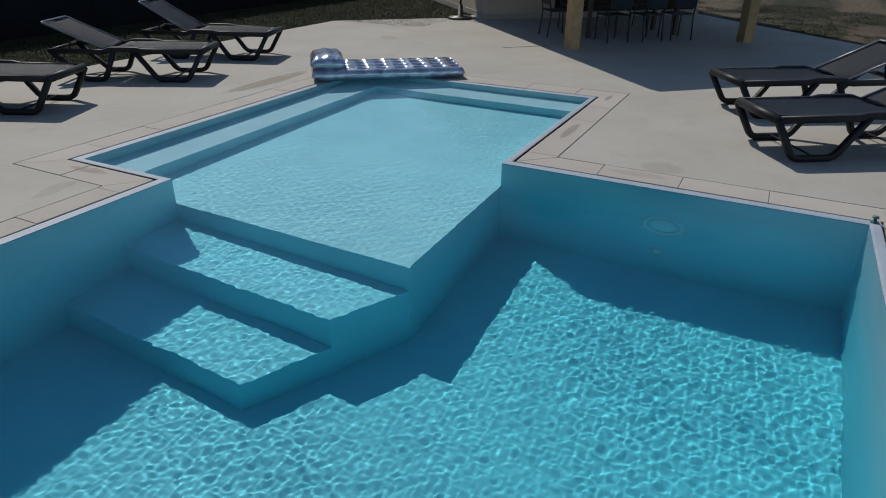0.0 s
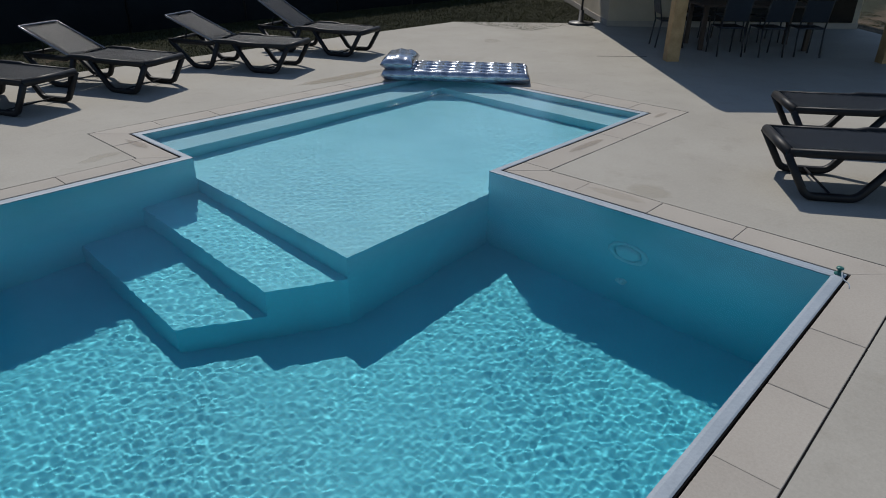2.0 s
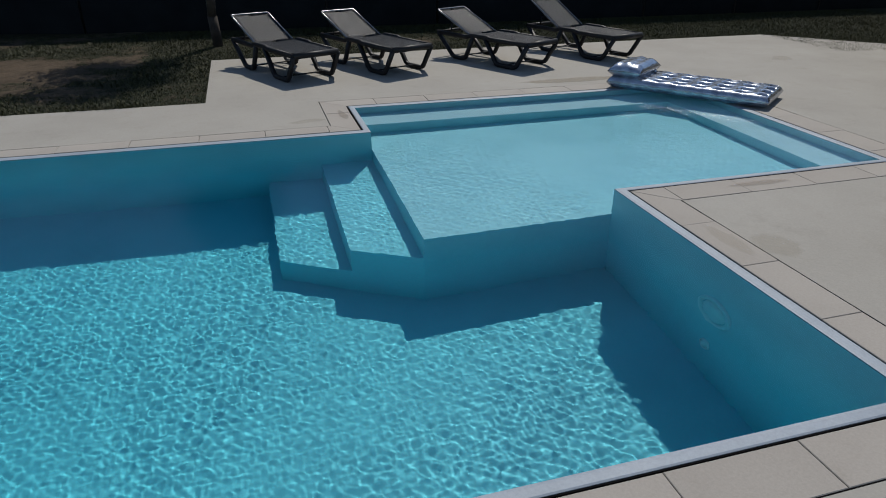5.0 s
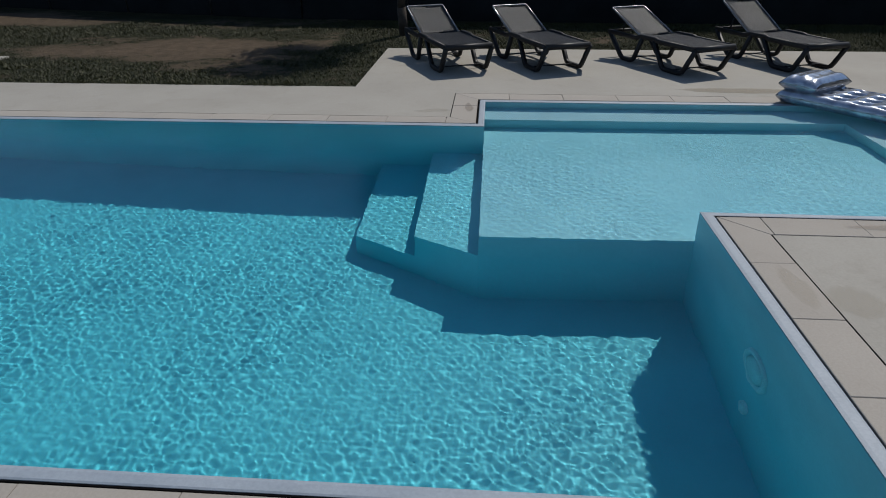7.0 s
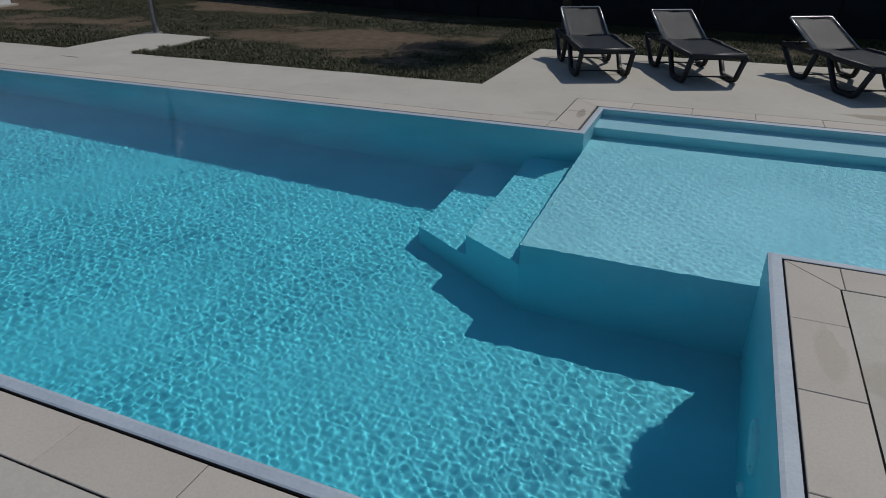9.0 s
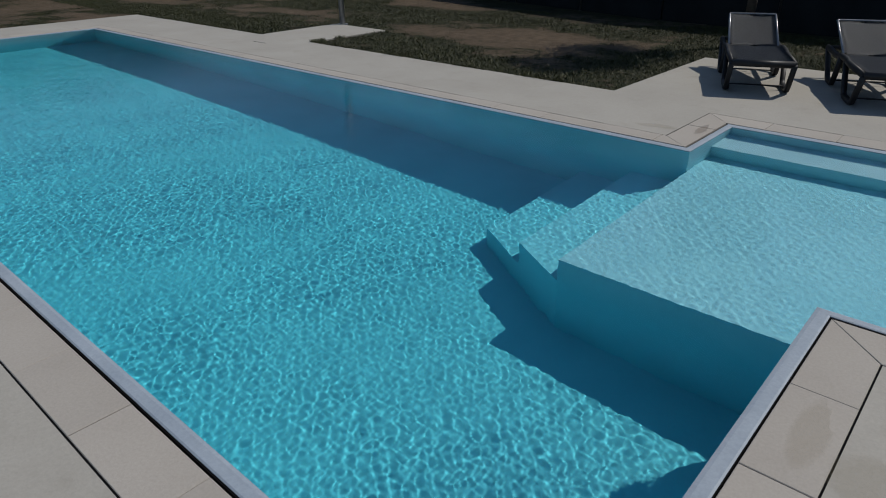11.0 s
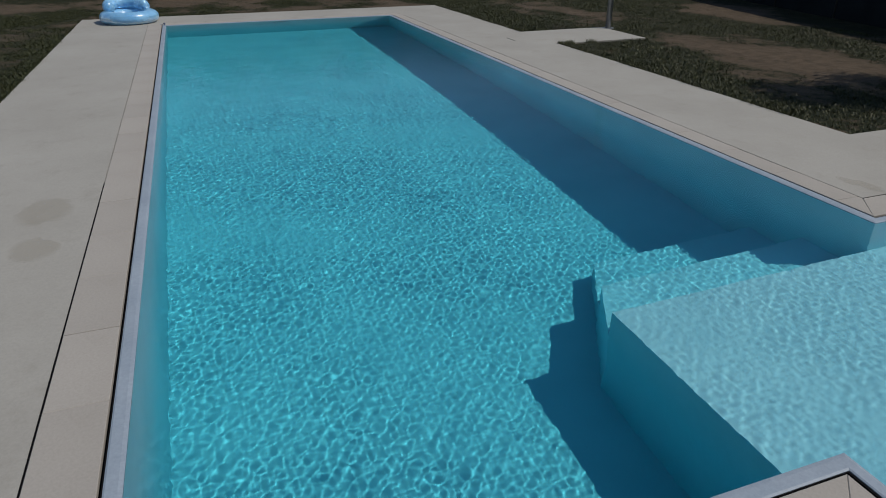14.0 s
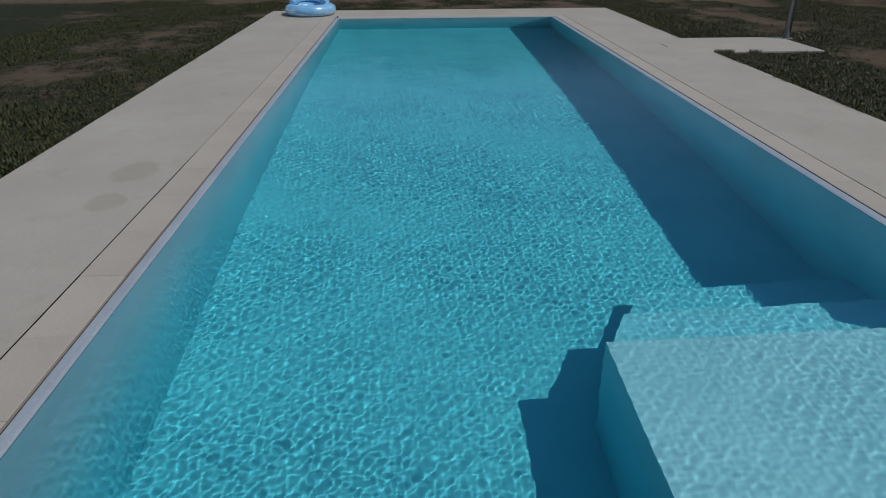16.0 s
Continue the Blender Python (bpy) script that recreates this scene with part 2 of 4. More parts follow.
def tube(bm, pts, rx, ry=None, sides=10, closed=False, square=1.0):
    """Sweep an oval along points; rx is the half width across, ry upwards."""
    ry = ry or rx
    pts = [Vector(p) for p in pts]
    n, rings = len(pts), []
    for i, p in enumerate(pts):
        a = pts[(i - 1) % n] if (i or closed) else p
        c = pts[(i + 1) % n] if (i < n - 1 or closed) else p
        d = (c - a).normalized()
        u = d.cross(Vector((0, 0, 1)))
        u = Vector((1, 0, 0)) if u.length < 0.05 else u.normalized()
        w = u.cross(d).normalized()
        s = 1.0
        if (0 < i < n - 1) or closed:
            s = 1 / max(0.6, math.cos((c - p).angle(p - a) / 2))
        rings.append([bm.verts.new(p + u * rx * math.copysign(abs(math.cos(q)) ** square, math.cos(q)) + w * ry * s * math.copysign(abs(math.sin(q)) ** square, math.sin(q))) for q in (2 * math.pi * k / sides for k in range(sides))])
    for i in range(n if closed else n - 1):
        r0, r1 = rings[i], rings[(i + 1) % n]
        for k in range(sides):
            bm.faces.new((r0[k], r0[(k + 1) % sides], r1[(k + 1) % sides], r1[k]))
    if not closed:
        bm.faces.new(rings[0][::-1])
        bm.faces.new(rings[-1])
    return bm


def rounded(pts, r=0.05, seg=4):
    """Round the inner corners of a polyline."""
    pts = [Vector(p) for p in pts]
    out = [pts[0]]
    for a, p, c in zip(pts, pts[1:], pts[2:]):
        k = min(r, (p - a).length * 0.45, (c - p).length * 0.45)
        s, e = p + (a - p).normalized() * k, p + (c - p).normalized() * k
        for i in range(seg + 1):
            t = i / seg
            out.append(s * (1 - t) ** 2 + p * 2 * t * (1 - t) + e * t * t)
    return out + [pts[-1]]


def lathe(bm, profile, sides=32, centre=(0, 0, 0)):
    rings = [[bm.verts.new((centre[0] + r * math.cos(2 * math.pi * k / sides), centre[1] + r * math.sin(2 * math.pi * k / sides), centre[2] + z)) for k in range(sides)] for r, z in profile]
    for a, b in zip(rings, rings[1:]):
        for k in range(sides):
            bm.faces.new((a[k], a[(k + 1) % sides], b[(k + 1) % sides], b[k]))
    return rings


def cells(xs, ys, keep, z, skirt=0.0):
    """A flat sheet of the kept cells of a grid, with a skirt down at its border."""
    verts, faces, ids = [], [], {}

    def vid(x, y, h):
        if (x, y, h) not in ids:
            ids[(x, y, h)] = len(verts)
            verts.append((x, y, h))
        return ids[(x, y, h)]
    nx, ny = len(xs) - 1, len(ys) - 1
    on = [[keep((xs[i] + xs[i + 1]) / 2, (ys[j] + ys[j + 1]) / 2) for j in range(ny)] for i in range(nx)]
    for i in range(nx):
        for j in range(ny):
            if not on[i][j]:
                continue
            a, b, c, d = (xs[i], ys[j]), (xs[i + 1], ys[j]), (xs[i + 1], ys[j + 1]), (xs[i], ys[j + 1])
            faces.append([vid(*p, z) for p in (a, b, c, d)])
            if skirt:
                for (p, q), (ii, jj) in zip(((a, b), (b, c), (c, d), (d, a)), ((i, j - 1), (i + 1, j), (i, j + 1), (i - 1, j))):
                    if not (0 <= ii < nx and 0 <= jj < ny and on[ii][jj]):
                        faces.append([vid(*p, z), vid(*p, z - skirt), vid(*q, z - skirt), vid(*q, z)])
    return verts, faces


def thing(name, m, label, category, group=""):
    e = new(name)
    e.empty_display_size = 0.2
    e.matrix_world = m
    return tagged(e, label, category, group)


# ---------------------------------------------------------------- the pool
WEST, EAST, SOUTH, NORTH = -12.45, 1.773, -4.99, 0.0      # outer line of the overflow gutter
BX, BY, BN = 4.48, -2.30, 1.02                             # beach wing: east end, south side, north side
INSET, SLOT = 0.090, 0.019                     # gutter to pool face, gutter width
BANDS = [0.275, 0.282, 0.285, 0.35, 0.29, 0.285, 0.235, 0.285]   # coping width, side by side of the outline below
DEPTH, SHELF = 1.535, 0.545
DECK_Z = 0.007
# outline of the gutter, counter-clockwise
OUT = [(WEST, SOUTH), (EAST, SOUTH), (EAST, BY), (BX, BY), (BX, BN), (0.0, BN), (0.0, NORTH), (WEST, NORTH)]


def offset(poly, d):
    """Push a right-angled counter-clockwise outline outwards by d, or by one distance for each edge."""
    n, res = len(poly), []
    ds = d if isinstance(d, list) else [d] * n
    for i in range(n):
        (ax, ay), (bx, by), (cx, cy) = poly[i - 1], poly[i], poly[(i + 1) % n]
        l1, l2 = math.hypot(bx - ax, by - ay), math.hypot(cx - bx, cy - by)
        n1, n2 = ((by - ay) / l1, -(bx - ax) / l1), ((cy - by) / l2, -(cx - bx) / l2)
        res.append((bx + ds[i - 1] * n1[0] + ds[i] * n2[0], by + ds[i - 1] * n1[1] + ds[i] * n2[1]))
    return res


def inside(poly, x, y):
    odd = False
    for (ax, ay), (bx, by) in zip(poly, poly[1:] + poly[:1]):
        if (ay > y) != (by > y) and x < (bx - ax) * (y - ay) / (by - ay) + ax:
            odd = not odd
    return odd


INNER, RIM_OUT = offset(OUT, -INSET), offset(OUT, [-SLOT, -0.012, -0.026, -0.012, -0.012, -0.026, -0.012, -0.012])
ix0, ix1, iy0, iy1 = WEST + INSET, EAST - INSET, SOUTH + INSET, NORTH - INSET
bx1, by0, by1 = BX - INSET, BY + INSET, BN - INSET
px0 = INSET                                                # west edge of the beach shelf

# walls of the basin, one thick panel each, from the rim down
names = ["south", "east", "wing_south", "wing_east", "wing_north", "wing_west", "north", "west"]
for nm, a, b, a2, b2 in zip(names, INNER, INNER[1:] + INNER[:1], RIM_OUT, RIM_OUT[1:] + RIM_OUT[:1]):
    bm = bmesh.new()
    prism(bm, [a, b, b2, a2][::-1], -DEPTH - 0.1, -0.012)
    bmesh.ops.recalc_face_normals(bm, faces=bm.faces[:])
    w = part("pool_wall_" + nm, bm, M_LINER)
    tagged(w, "smooth pool wall under water, lining water-tinted by depth", "pool wall", "pool walls", "structure")
    # overflow rim on its head, a little proud of the water and falling towards the gutter
    bm = bmesh.new()
    m1, m2 = [((p[0] * 0.75 + q[0] * 0.25), (p[1] * 0.75 + q[1] * 0.25)) for p, q in ((a, a2), (b, b2))]
    n1, n2 = [((p[0] * 0.12 + q[0] * 0.88), (p[1] * 0.12 + q[1] * 0.88)) for p, q in ((a, a2), (b, b2))]
    rows = [[(*p, -0.011) for p in (a, b)], [(*p, 0.0015) for p in (a, b)], [(*p, 0.006) for p in (m1, m2)], [(*p, 0.0075) for p in (n1, n2)], [(*p, 0.004) for p in (a2, b2)], [(*p, -0.011) for p in (a2, b2)]]
    vs = [[bm.verts.new(p) for p in r] for r in rows]
    for r0, r1 in zip(vs, vs[1:] + vs[:1]):
        bm.faces.new((r0[0], r0[1], r1[1], r1[0]))
    bm.faces.new([r[0] for r in vs][::-1])
    bm.faces.new([r[1] for r in vs])
    bmesh.ops.recalc_face_normals(bm, faces=bm.faces[:])
    r = part("overflow_rim_" + nm, bm, M_RIM)
    tagged(r, "white overflow rim at water level", "pool rim", "overflow rims", "structure")

# dark gutter under the slot
for nm, a, b, a2, b2 in zip(names, RIM_OUT, RIM_OUT[1:] + RIM_OUT[:1], OUT, OUT[1:] + OUT[:1]):
    m1, m2 = [(p[0] * 0.6 + q[0] * 0.4, p[1] * 0.6 + q[1] * 0.4) for p, q in ((a, a2), (b, b2))]
    bm = bmesh.new()
    prism(bm, [a, b, m2, m1], -0.11, 0.0005)               # lip against the rim, then the open slot
    prism(bm, [m1, m2, b2, a2], -0.11, -0.022)
    bmesh.ops.recalc_face_normals(bm, faces=bm.faces[:])
    g = part("gutter_" + nm, bm, M_GASKET)
    tagged(g, "dark narrow overflow gutter slot beside the pool rim", "gutter", "gutters", "structure")

bm = bmesh.new()
box(bm, ix0 - 0.02, ix1 + 0.02, iy0 - 0.02, iy1 + 0.02, -DEPTH - 0.15, -DEPTH)
tagged(part("pool_floor", bm, M_LINER), "pool floor under rippling water, lining water-tinted deep aqua", "pool floor", "", "structure")

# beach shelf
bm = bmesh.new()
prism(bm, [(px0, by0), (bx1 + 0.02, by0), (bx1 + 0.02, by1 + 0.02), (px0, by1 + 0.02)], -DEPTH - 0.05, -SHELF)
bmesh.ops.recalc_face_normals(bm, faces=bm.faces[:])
tagged(part("beach_shelf", bm, M_LINER), "shallow beach shelf inside the pool, lining lightly water-tinted", "pool shelf", "", "structure")

# seat ledge round two sides of the beach
LEDGE_D, LEDGE_N, LEDGE_E = 0.25, 0.44, 3.93
bm = bmesh.new()
prism(bm, [(px0, LEDGE_N), (LEDGE_E, LEDGE_N), (LEDGE_E, by0), (bx1 + 0.02, by0), (bx1 + 0.02, by1 + 0.02), (px0, by1 + 0.02)], -SHELF - 0.02, -LEDGE_D)
bmesh.ops.recalc_face_normals(bm, faces=bm.faces[:])
tagged(part("seat_ledge", bm, M_LINER), "sitting ledge along the beach shelf, lining lightly water-tinted", "pool ledge", "", "structure")

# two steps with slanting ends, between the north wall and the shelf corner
stairs = thing("pool_steps", pose(0, 0, 0), "two underwater steps with slanting ends, lining water-tinted by depth", "pool steps")
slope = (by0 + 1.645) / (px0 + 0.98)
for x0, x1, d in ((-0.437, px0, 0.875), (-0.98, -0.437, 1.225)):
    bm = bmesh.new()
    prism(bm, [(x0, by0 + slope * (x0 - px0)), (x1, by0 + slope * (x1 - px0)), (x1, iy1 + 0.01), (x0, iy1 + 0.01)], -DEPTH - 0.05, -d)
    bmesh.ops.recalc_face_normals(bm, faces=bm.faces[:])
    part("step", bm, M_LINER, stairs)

# lamp and nozzle in the east wall
def wall_fitting(name, y, z, r, label):
    t = thing(name, Matrix.Translation((ix1, y, z)) @ Euler((0, -math.pi / 2, 0)).to_matrix().to_4x4(), label, "pool fitting")
    bm = bmesh.new()
    lathe(bm, [(r, -0.01), (r, 0.012), (r * 0.9, 0.022), (r * 0.74, 0.014), (r * 0.72, 0.004)], 40)
    part("bezel", bm, M_WHITEFIT, t, smooth=True)
    bm = bmesh.new()
    lathe(bm, [(r * 0.66, 0.0), (r * 0.62, 0.02), (r * 0.4, 0.03), (0.004, 0.033)], 40)
    part("lens", bm, M_WHITEFIT, t, smooth=True)
    return t


wall_fitting("pool_lamp", -3.58, -0.70, 0.165, "round flush underwater lamp with a pale bezel")
wall_fitting("inlet_nozzle", -3.56, -1.17, 0.045, "small round water inlet nozzle in the pool wall")

# the water: a fine sheet with small ripples
def ripples(x, y):
    rng = np.random.default_rng(5)
    z = np.zeros_like(x)
    for wl, amp, cnt in ((0.34, 0.00018, 7), (0.105, 0.00005, 20), (0.068, 0.000032, 30), (0.045, 0.000026, 34)):
        for _ in range(cnt):
            a = rng.normal(0.9, 0.85)
            k = 2 * math.pi / (wl * rng.uniform(0.75, 1.3))
            z += amp * 0.62 * np.sin(k * (x * math.cos(a) + y * math.sin(a)) + rng.uniform(0, 6.28))
    gust = np.zeros_like(x)                                # livelier and calmer patches
    for _ in range(9):
        a, k = rng.uniform(0, 6.28), 2 * math.pi / rng.uniform(0.9, 3.2)
        gust += np.sin(k * (x * math.cos(a) + y * math.sin(a)) + rng.uniform(0, 6.28))
    return z * np.clip(0.93 + 0.1 * gust, 0.45, 1.1)


CELL = 0.0125
SPILL = -0.055                                             # the sheet ends inside the rims
wx = np.arange(WEST - SPILL, BX, CELL)
wy = np.arange(SOUTH - SPILL, BN, CELL)


def in_rects(x, y, d, e):
    main = (x > WEST - d) & (x < EAST - e) & (y > SOUTH - d) & (y < NORTH - e)
    wing = (x > -d) & (x < BX - e) & (y > BY - d) & (y < BN - e)
    return main | wing


GX, GY = np.meshgrid(wx, wy, indexing="ij")
wet = in_rects((GX[:-1, :-1] + GX[1:, 1:]) / 2, (GY[:-1, :-1] + GY[1:, 1:]) / 2, SPILL, 0.016)
GZ = ripples(GX, GY) - 0.001
ids = np.arange(GX.size).reshape(GX.shape)
quads = np.stack([ids[:-1, :-1], ids[1:, :-1], ids[1:, 1:], ids[:-1, 1:]], -1)[wet]
used, flat = np.unique(quads, return_inverse=True)
wv = np.stack([GX, GY, GZ], -1).reshape(-1, 3)[used]
wf = flat.reshape(-1, 4)
water = raw("pool_water", wv.tolist(), wf.tolist(), M_WATER, smooth=True)
tagged(water, "clear rippling pool water level with the rim", "water", "", "structure")
water.cycles.is_caustics_caster = True

# ---------------------------------------------------------------- deck, coping, lawn
U = Vector((0.731, 0.682, 0.0))                            # the house stands turned to the pool
V = Vector((0.682, -0.731, 0.0))
JO = offset(OUT, BANDS)
NOTCH_X, STRIP_N, BACK_N = -1.575, 1.60, 4.42
BEND_X, BEND_N = 8.6, 2.36


def on_deck(x, y):
    if inside(JO, x, y):
        return False
    if -13.99 < x < NOTCH_X and -6.66 < y < STRIP_N:
        return True
    if NOTCH_X <= x < BEND_X and -6.66 < y < BACK_N:
        return True
    return PAD_X0 < x < PAD_X1 and STRIP_N <= y < PAD_N


def on_porch(x, y):
    """East of the pool the paving ends on a line square to the house."""
    return x >= BEND_X and -6.66 < y < BEND_N and (x - 14.04) * V.x + (y + 2.25) * V.y < 0


PAD_X0, PAD_X1, PAD_N = -8.97, -7.48, 3.42
xs = sorted({-13.99, PAD_X0, PAD_X1, NOTCH_X, BEND_X} | {p[0] for p in JO} | {2.5, 8.0})
ys = sorted({-6.66, STRIP_N, PAD_N, BACK_N, BEND_N} | {p[1] for p in JO})
dv, df = cells(xs, ys, on_deck, DECK_Z, 0.03)
k = len(dv)                                                # slanting edge towards the house corner
dv += [(BEND_X, BEND_N, DECK_Z), (10.5, BEND_N, DECK_Z), (BEND_X, BACK_N, DECK_Z), (10.5, BEND_N, DECK_Z - 0.03), (BEND_X, BACK_N, DECK_Z - 0.03)]
df += [[k, k + 1, k + 2], [k + 2, k + 1, k + 3, k + 4]]
k = len(dv)                                                # porch paving, up to the lawn beside the house
dv += [(BEND_X, -6.66, DECK_Z), (9.31, -6.66, DECK_Z), (18.98, BEND_N, DECK_Z), (10.5, BEND_N, DECK_Z), (BEND_X, BEND_N, DECK_Z), (9.31, -6.66, DECK_Z - 0.05), (18.98, BEND_N, DECK_Z - 0.05)]
df += [[k, k + 1, k + 2, k + 3, k + 4], [k + 1, k + 5, k + 6, k + 2]]
deck = raw("deck", dv, df, M_DECK)
tagged(deck, "sunlit beige stoneware paving round the pool", "paving", "", "structure")

# coping tiles: straight runs cut into pieces, mitred pieces at the corners
JGAP = 0.0032
TILE = 0.635
JI = offset(OUT, [b - 0.009 for b in BANDS])
n = len(OUT)
tile_meshes = {}
for i in range(n):
    (ax, ay), (bx, by) = OUT[i], OUT[(i + 1) % n]
    (cx, cy), (dx, dy) = JI[i], JI[(i + 1) % n]
    L = math.hypot(bx - ax, by - ay)
    t = ((bx - ax) / L, (by - ay) / L)
    o = (t[1], -t[0])
    w = BANDS[i] - 0.009
    ea = (cx - ax) * t[0] + (cy - ay) * t[1]               # how far the outer line starts before or after the inner one
    eb = (dx - ax) * t[0] + (dy - ay) * t[1]
    cuts = [0.0]
    s = {0: 0.07, 1: 0.09, 6: 0.318}.get(i, 0.3)
    while s < L - 0.2:
        if s > 0.12:
            cuts.append(s)
        s += TILE
    cuts.append(L)
    for j, (s0, s1) in enumerate(zip(cuts, cuts[1:])):
        i0, i1 = s0 + (JGAP / 2 if j else 0), s1 - (JGAP / 2 if s1 < L else 0)
        o0 = i0 if j else ea + JGAP / 2
        o1 = i1 if s1 < L else eb - JGAP / 2
        mid = (s0 + s1) / 2
        key = tuple(round(v - mid, 3) for v in (i0, i1, o0, o1)) + (w,)
        if key not in tile_meshes:
            bm = bmesh.new()
            prism(bm, [(key[0], 0.0), (key[2], -w), (key[3], -w), (key[1], 0.0)], -0.03, 0.0)
            bmesh.ops.recalc_face_normals(bm, faces=bm.faces[:])
            bmesh.ops.bevel(bm, geom=[e for e in bm.edges if all(v.co.z > -0.001 for v in e.verts)], offset=0.003, segments=1, affect="EDGES")
            me = bpy.data.meshes.new("coping_tile")
            bm.to_mesh(me)
            bm.free()
            me.materials.append(M_COPING)
            tile_meshes[key] = me
        ob = new("coping_tile", tile_meshes[key])
        ob.matrix_world = Matrix.Translation((ax + t[0] * mid, ay + t[1] * mid, DECK_Z + 0.001 * ((len(scene.objects) * 7) % 3))) @ Euler((0, 0, math.atan2(t[1], t[0]))).to_matrix().to_4x4()
        ob.parent = deck
# sealant joint between coping and paving
for i in range(n):
    a, b = OUT[i], OUT[(i + 1) % n]
    a2, b2 = JO[i], JO[(i + 1) % n]
    j1, j2 = JI[i], JI[(i + 1) % n]
    spans = [(0.0, 1.0, M_GASKET, "dark sealant joint between coping and paving", "")]
    if i == 0:                                             # silted up along the far half of this side
        spans = [(0.0, 0.68, M_SILT, "sand-filled pale joint between coping and paving", "_silted"), (0.68, 1.0, M_GASKET, "dark sealant joint between coping and paving", "")]
    for f0, f1, m, words, tail in spans:
        q = [(p0[0] + (p1[0] - p0[0]) * f, p0[1] + (p1[1] - p0[1]) * f) for p0, p1, f in ((j1, j2, f0), (a2, b2, f0), (a2, b2, f1), (j1, j2, f1))]
        bm = bmesh.new()
        prism(bm, q, -0.032, DECK_Z - 0.002)
        bmesh.ops.recalc_face_normals(bm, faces=bm.faces[:])
        tagged(part("coping_joint_" + names[i] + tail, bm, m), words, "joint", "coping joints", "structure")

# short open joints in the paving
for a, b in (((7.19, 0.03), (7.76, -0.55)), ((-8.35, 1.02), (-8.0, 1.02))):
    a, b = Vector((*a, 0)), Vector((*b, 0))
    d = (b - a).normalized()
    s = Vector((-d.y, d.x, 0)) * 0.003
    bm = bmesh.new()
    prism(bm, [(p.x, p.y) for p in (a - s, b - s, b + s, a + s)], DECK_Z - 0.02, DECK_Z + 0.004)
    bmesh.ops.recalc_face_normals(bm, faces=bm.faces[:])
    part("joint", bm, M_GASKET, deck)

# damp and rust marks
def blot(cx, cy, rx, ry, turn, seed, m, z=0.0):
    rng = random.Random(seed)
    pts = []
    ph = [rng.uniform(0, 6.28) for _ in range(4)]
    for k in range(48):
        q = 2 * math.pi * k / 48
        r = 1 + 0.16 * math.sin(2 * q + ph[0]) + 0.12 * math.sin(3 * q + ph[1]) + 0.08 * math.sin(7 * q + ph[2]) + 0.05 * math.sin(13 * q + ph[3])
        x, y = rx * r * math.cos(q), ry * r * math.sin(q)
        pts.append((cx + x * math.cos(turn) - y * math.sin(turn), cy + x * math.sin(turn) + y * math.cos(turn)))
    bm = bmesh.new()
    bm.faces.new([bm.verts.new((x, y, DECK_Z + 0.004 + z)) for x, y in pts])
    return part("stain", bm, m, deck)


blot(3.25, 1.62, 0.75, 0.16, -0.05, 1, M_STAIN)
blot(7.15, 2.2, 0.3, 0.14, 0.6, 2, M_DAMP)
blot(-0.5, 0.47, 0.22, 0.08, 0.3, 3, M_DAMP)
blot(2.19, -3.42, 0.15, 0.22, 0.2, 4, M_DAMP)
blot(-2.15, -5.62, 0.3, 0.19, 0.2, 5, M_DAMP)
blot(-1.48, -5.58, 0.28, 0.13, 0.4, 6, M_DAMP)
blot(4.95, 0.15, 0.14, 0.05, -0.6, 8, M_DAMP)
blot(1.93, -3.3, 0.08, 0.28, 0.0, 9, M_DAMP, 0.003)
blot(-0.09, 0.62, 0.05, 0.22, 0.1, 10, M_RUST, 0.003)
blot(4.45, -2.42, 0.16, 0.035, 0.0, 11, M_RUST, 0.003)
blot(2.9, -2.43, 0.3, 0.05, 0.0, 12, M_RUST, 0.003)

# lawn: one sheet to the horizon, finer where it is seen
def turf(x, y):
    v = noise.noise(Vector((x * 0.33, y * 0.6, 3.1))) * 0.9 + noise.noise(Vector((x * 1.3, y * 1.7, 7.7))) * 0.55 + noise.noise(Vector((x * 4.1, y * 4.6, 1.7))) * 0.3
    if y > STRIP_N:
        v += 0.55 * math.exp(-((y - STRIP_N) / 0.9) ** 2) + 0.25 * max(0, 1 - abs(y - 6.3) / 1.2)
        v -= 0.85 * math.exp(-((x + 5.0) / 1.9) ** 2 - ((y - 4.5) / 1.0) ** 2)
        if x > -2.6:
            v += 0.5
    if x > 6.5 and y > 2.3:
        v += 0.6
    if x < -13.99:
        v -= 0.5 * math.exp(-((x + 17.5) / 1.6) ** 2)
    if y < -6.6:
        v += 0.35 - 0.7 * math.exp(-((x + 6.5) / 3.4) ** 2 - ((y + 8.5) / 0.8) ** 2)
    return v


def lattice(lo, hi, step, marks):
    inner = set(np.arange(lo, hi, step).round(3).tolist()) | {lo, hi}
    inner = {v for v in inner if all(abs(v - m) > step * 0.3 for m in marks)} | set(marks)
    return sorted(inner | {-1500.0, -300.0, -80.0, -40.0, 40.0, 80.0, 300.0, 1500.0})


def on_lawn(x, y):
    return not on_deck(x, y) and not inside(JO, x, y)


gx = lattice(-24.0, 18.0, 0.25, [-13.99, PAD_X0, PAD_X1, NOTCH_X, BEND_X] + [p[0] for p in JO])
gy = lattice(-12.0, 12.0, 0.25, [-6.66, STRIP_N, PAD_N, BACK_N, BEND_N] + [p[1] for p in JO])
gv, gf = cells(gx, gy, on_lawn, -0.02)
gv = [(x, y, z + (0.012 * noise.noise(Vector((x * 1.7, y * 1.7, 0))) if abs(x) < 30 and abs(y) < 14 else 0)) for x, y, z in gv]
ground = raw("ground", gv, gf, M_GROUND, smooth=True)
att = ground.data.attributes.new("grass", "FLOAT", "POINT")
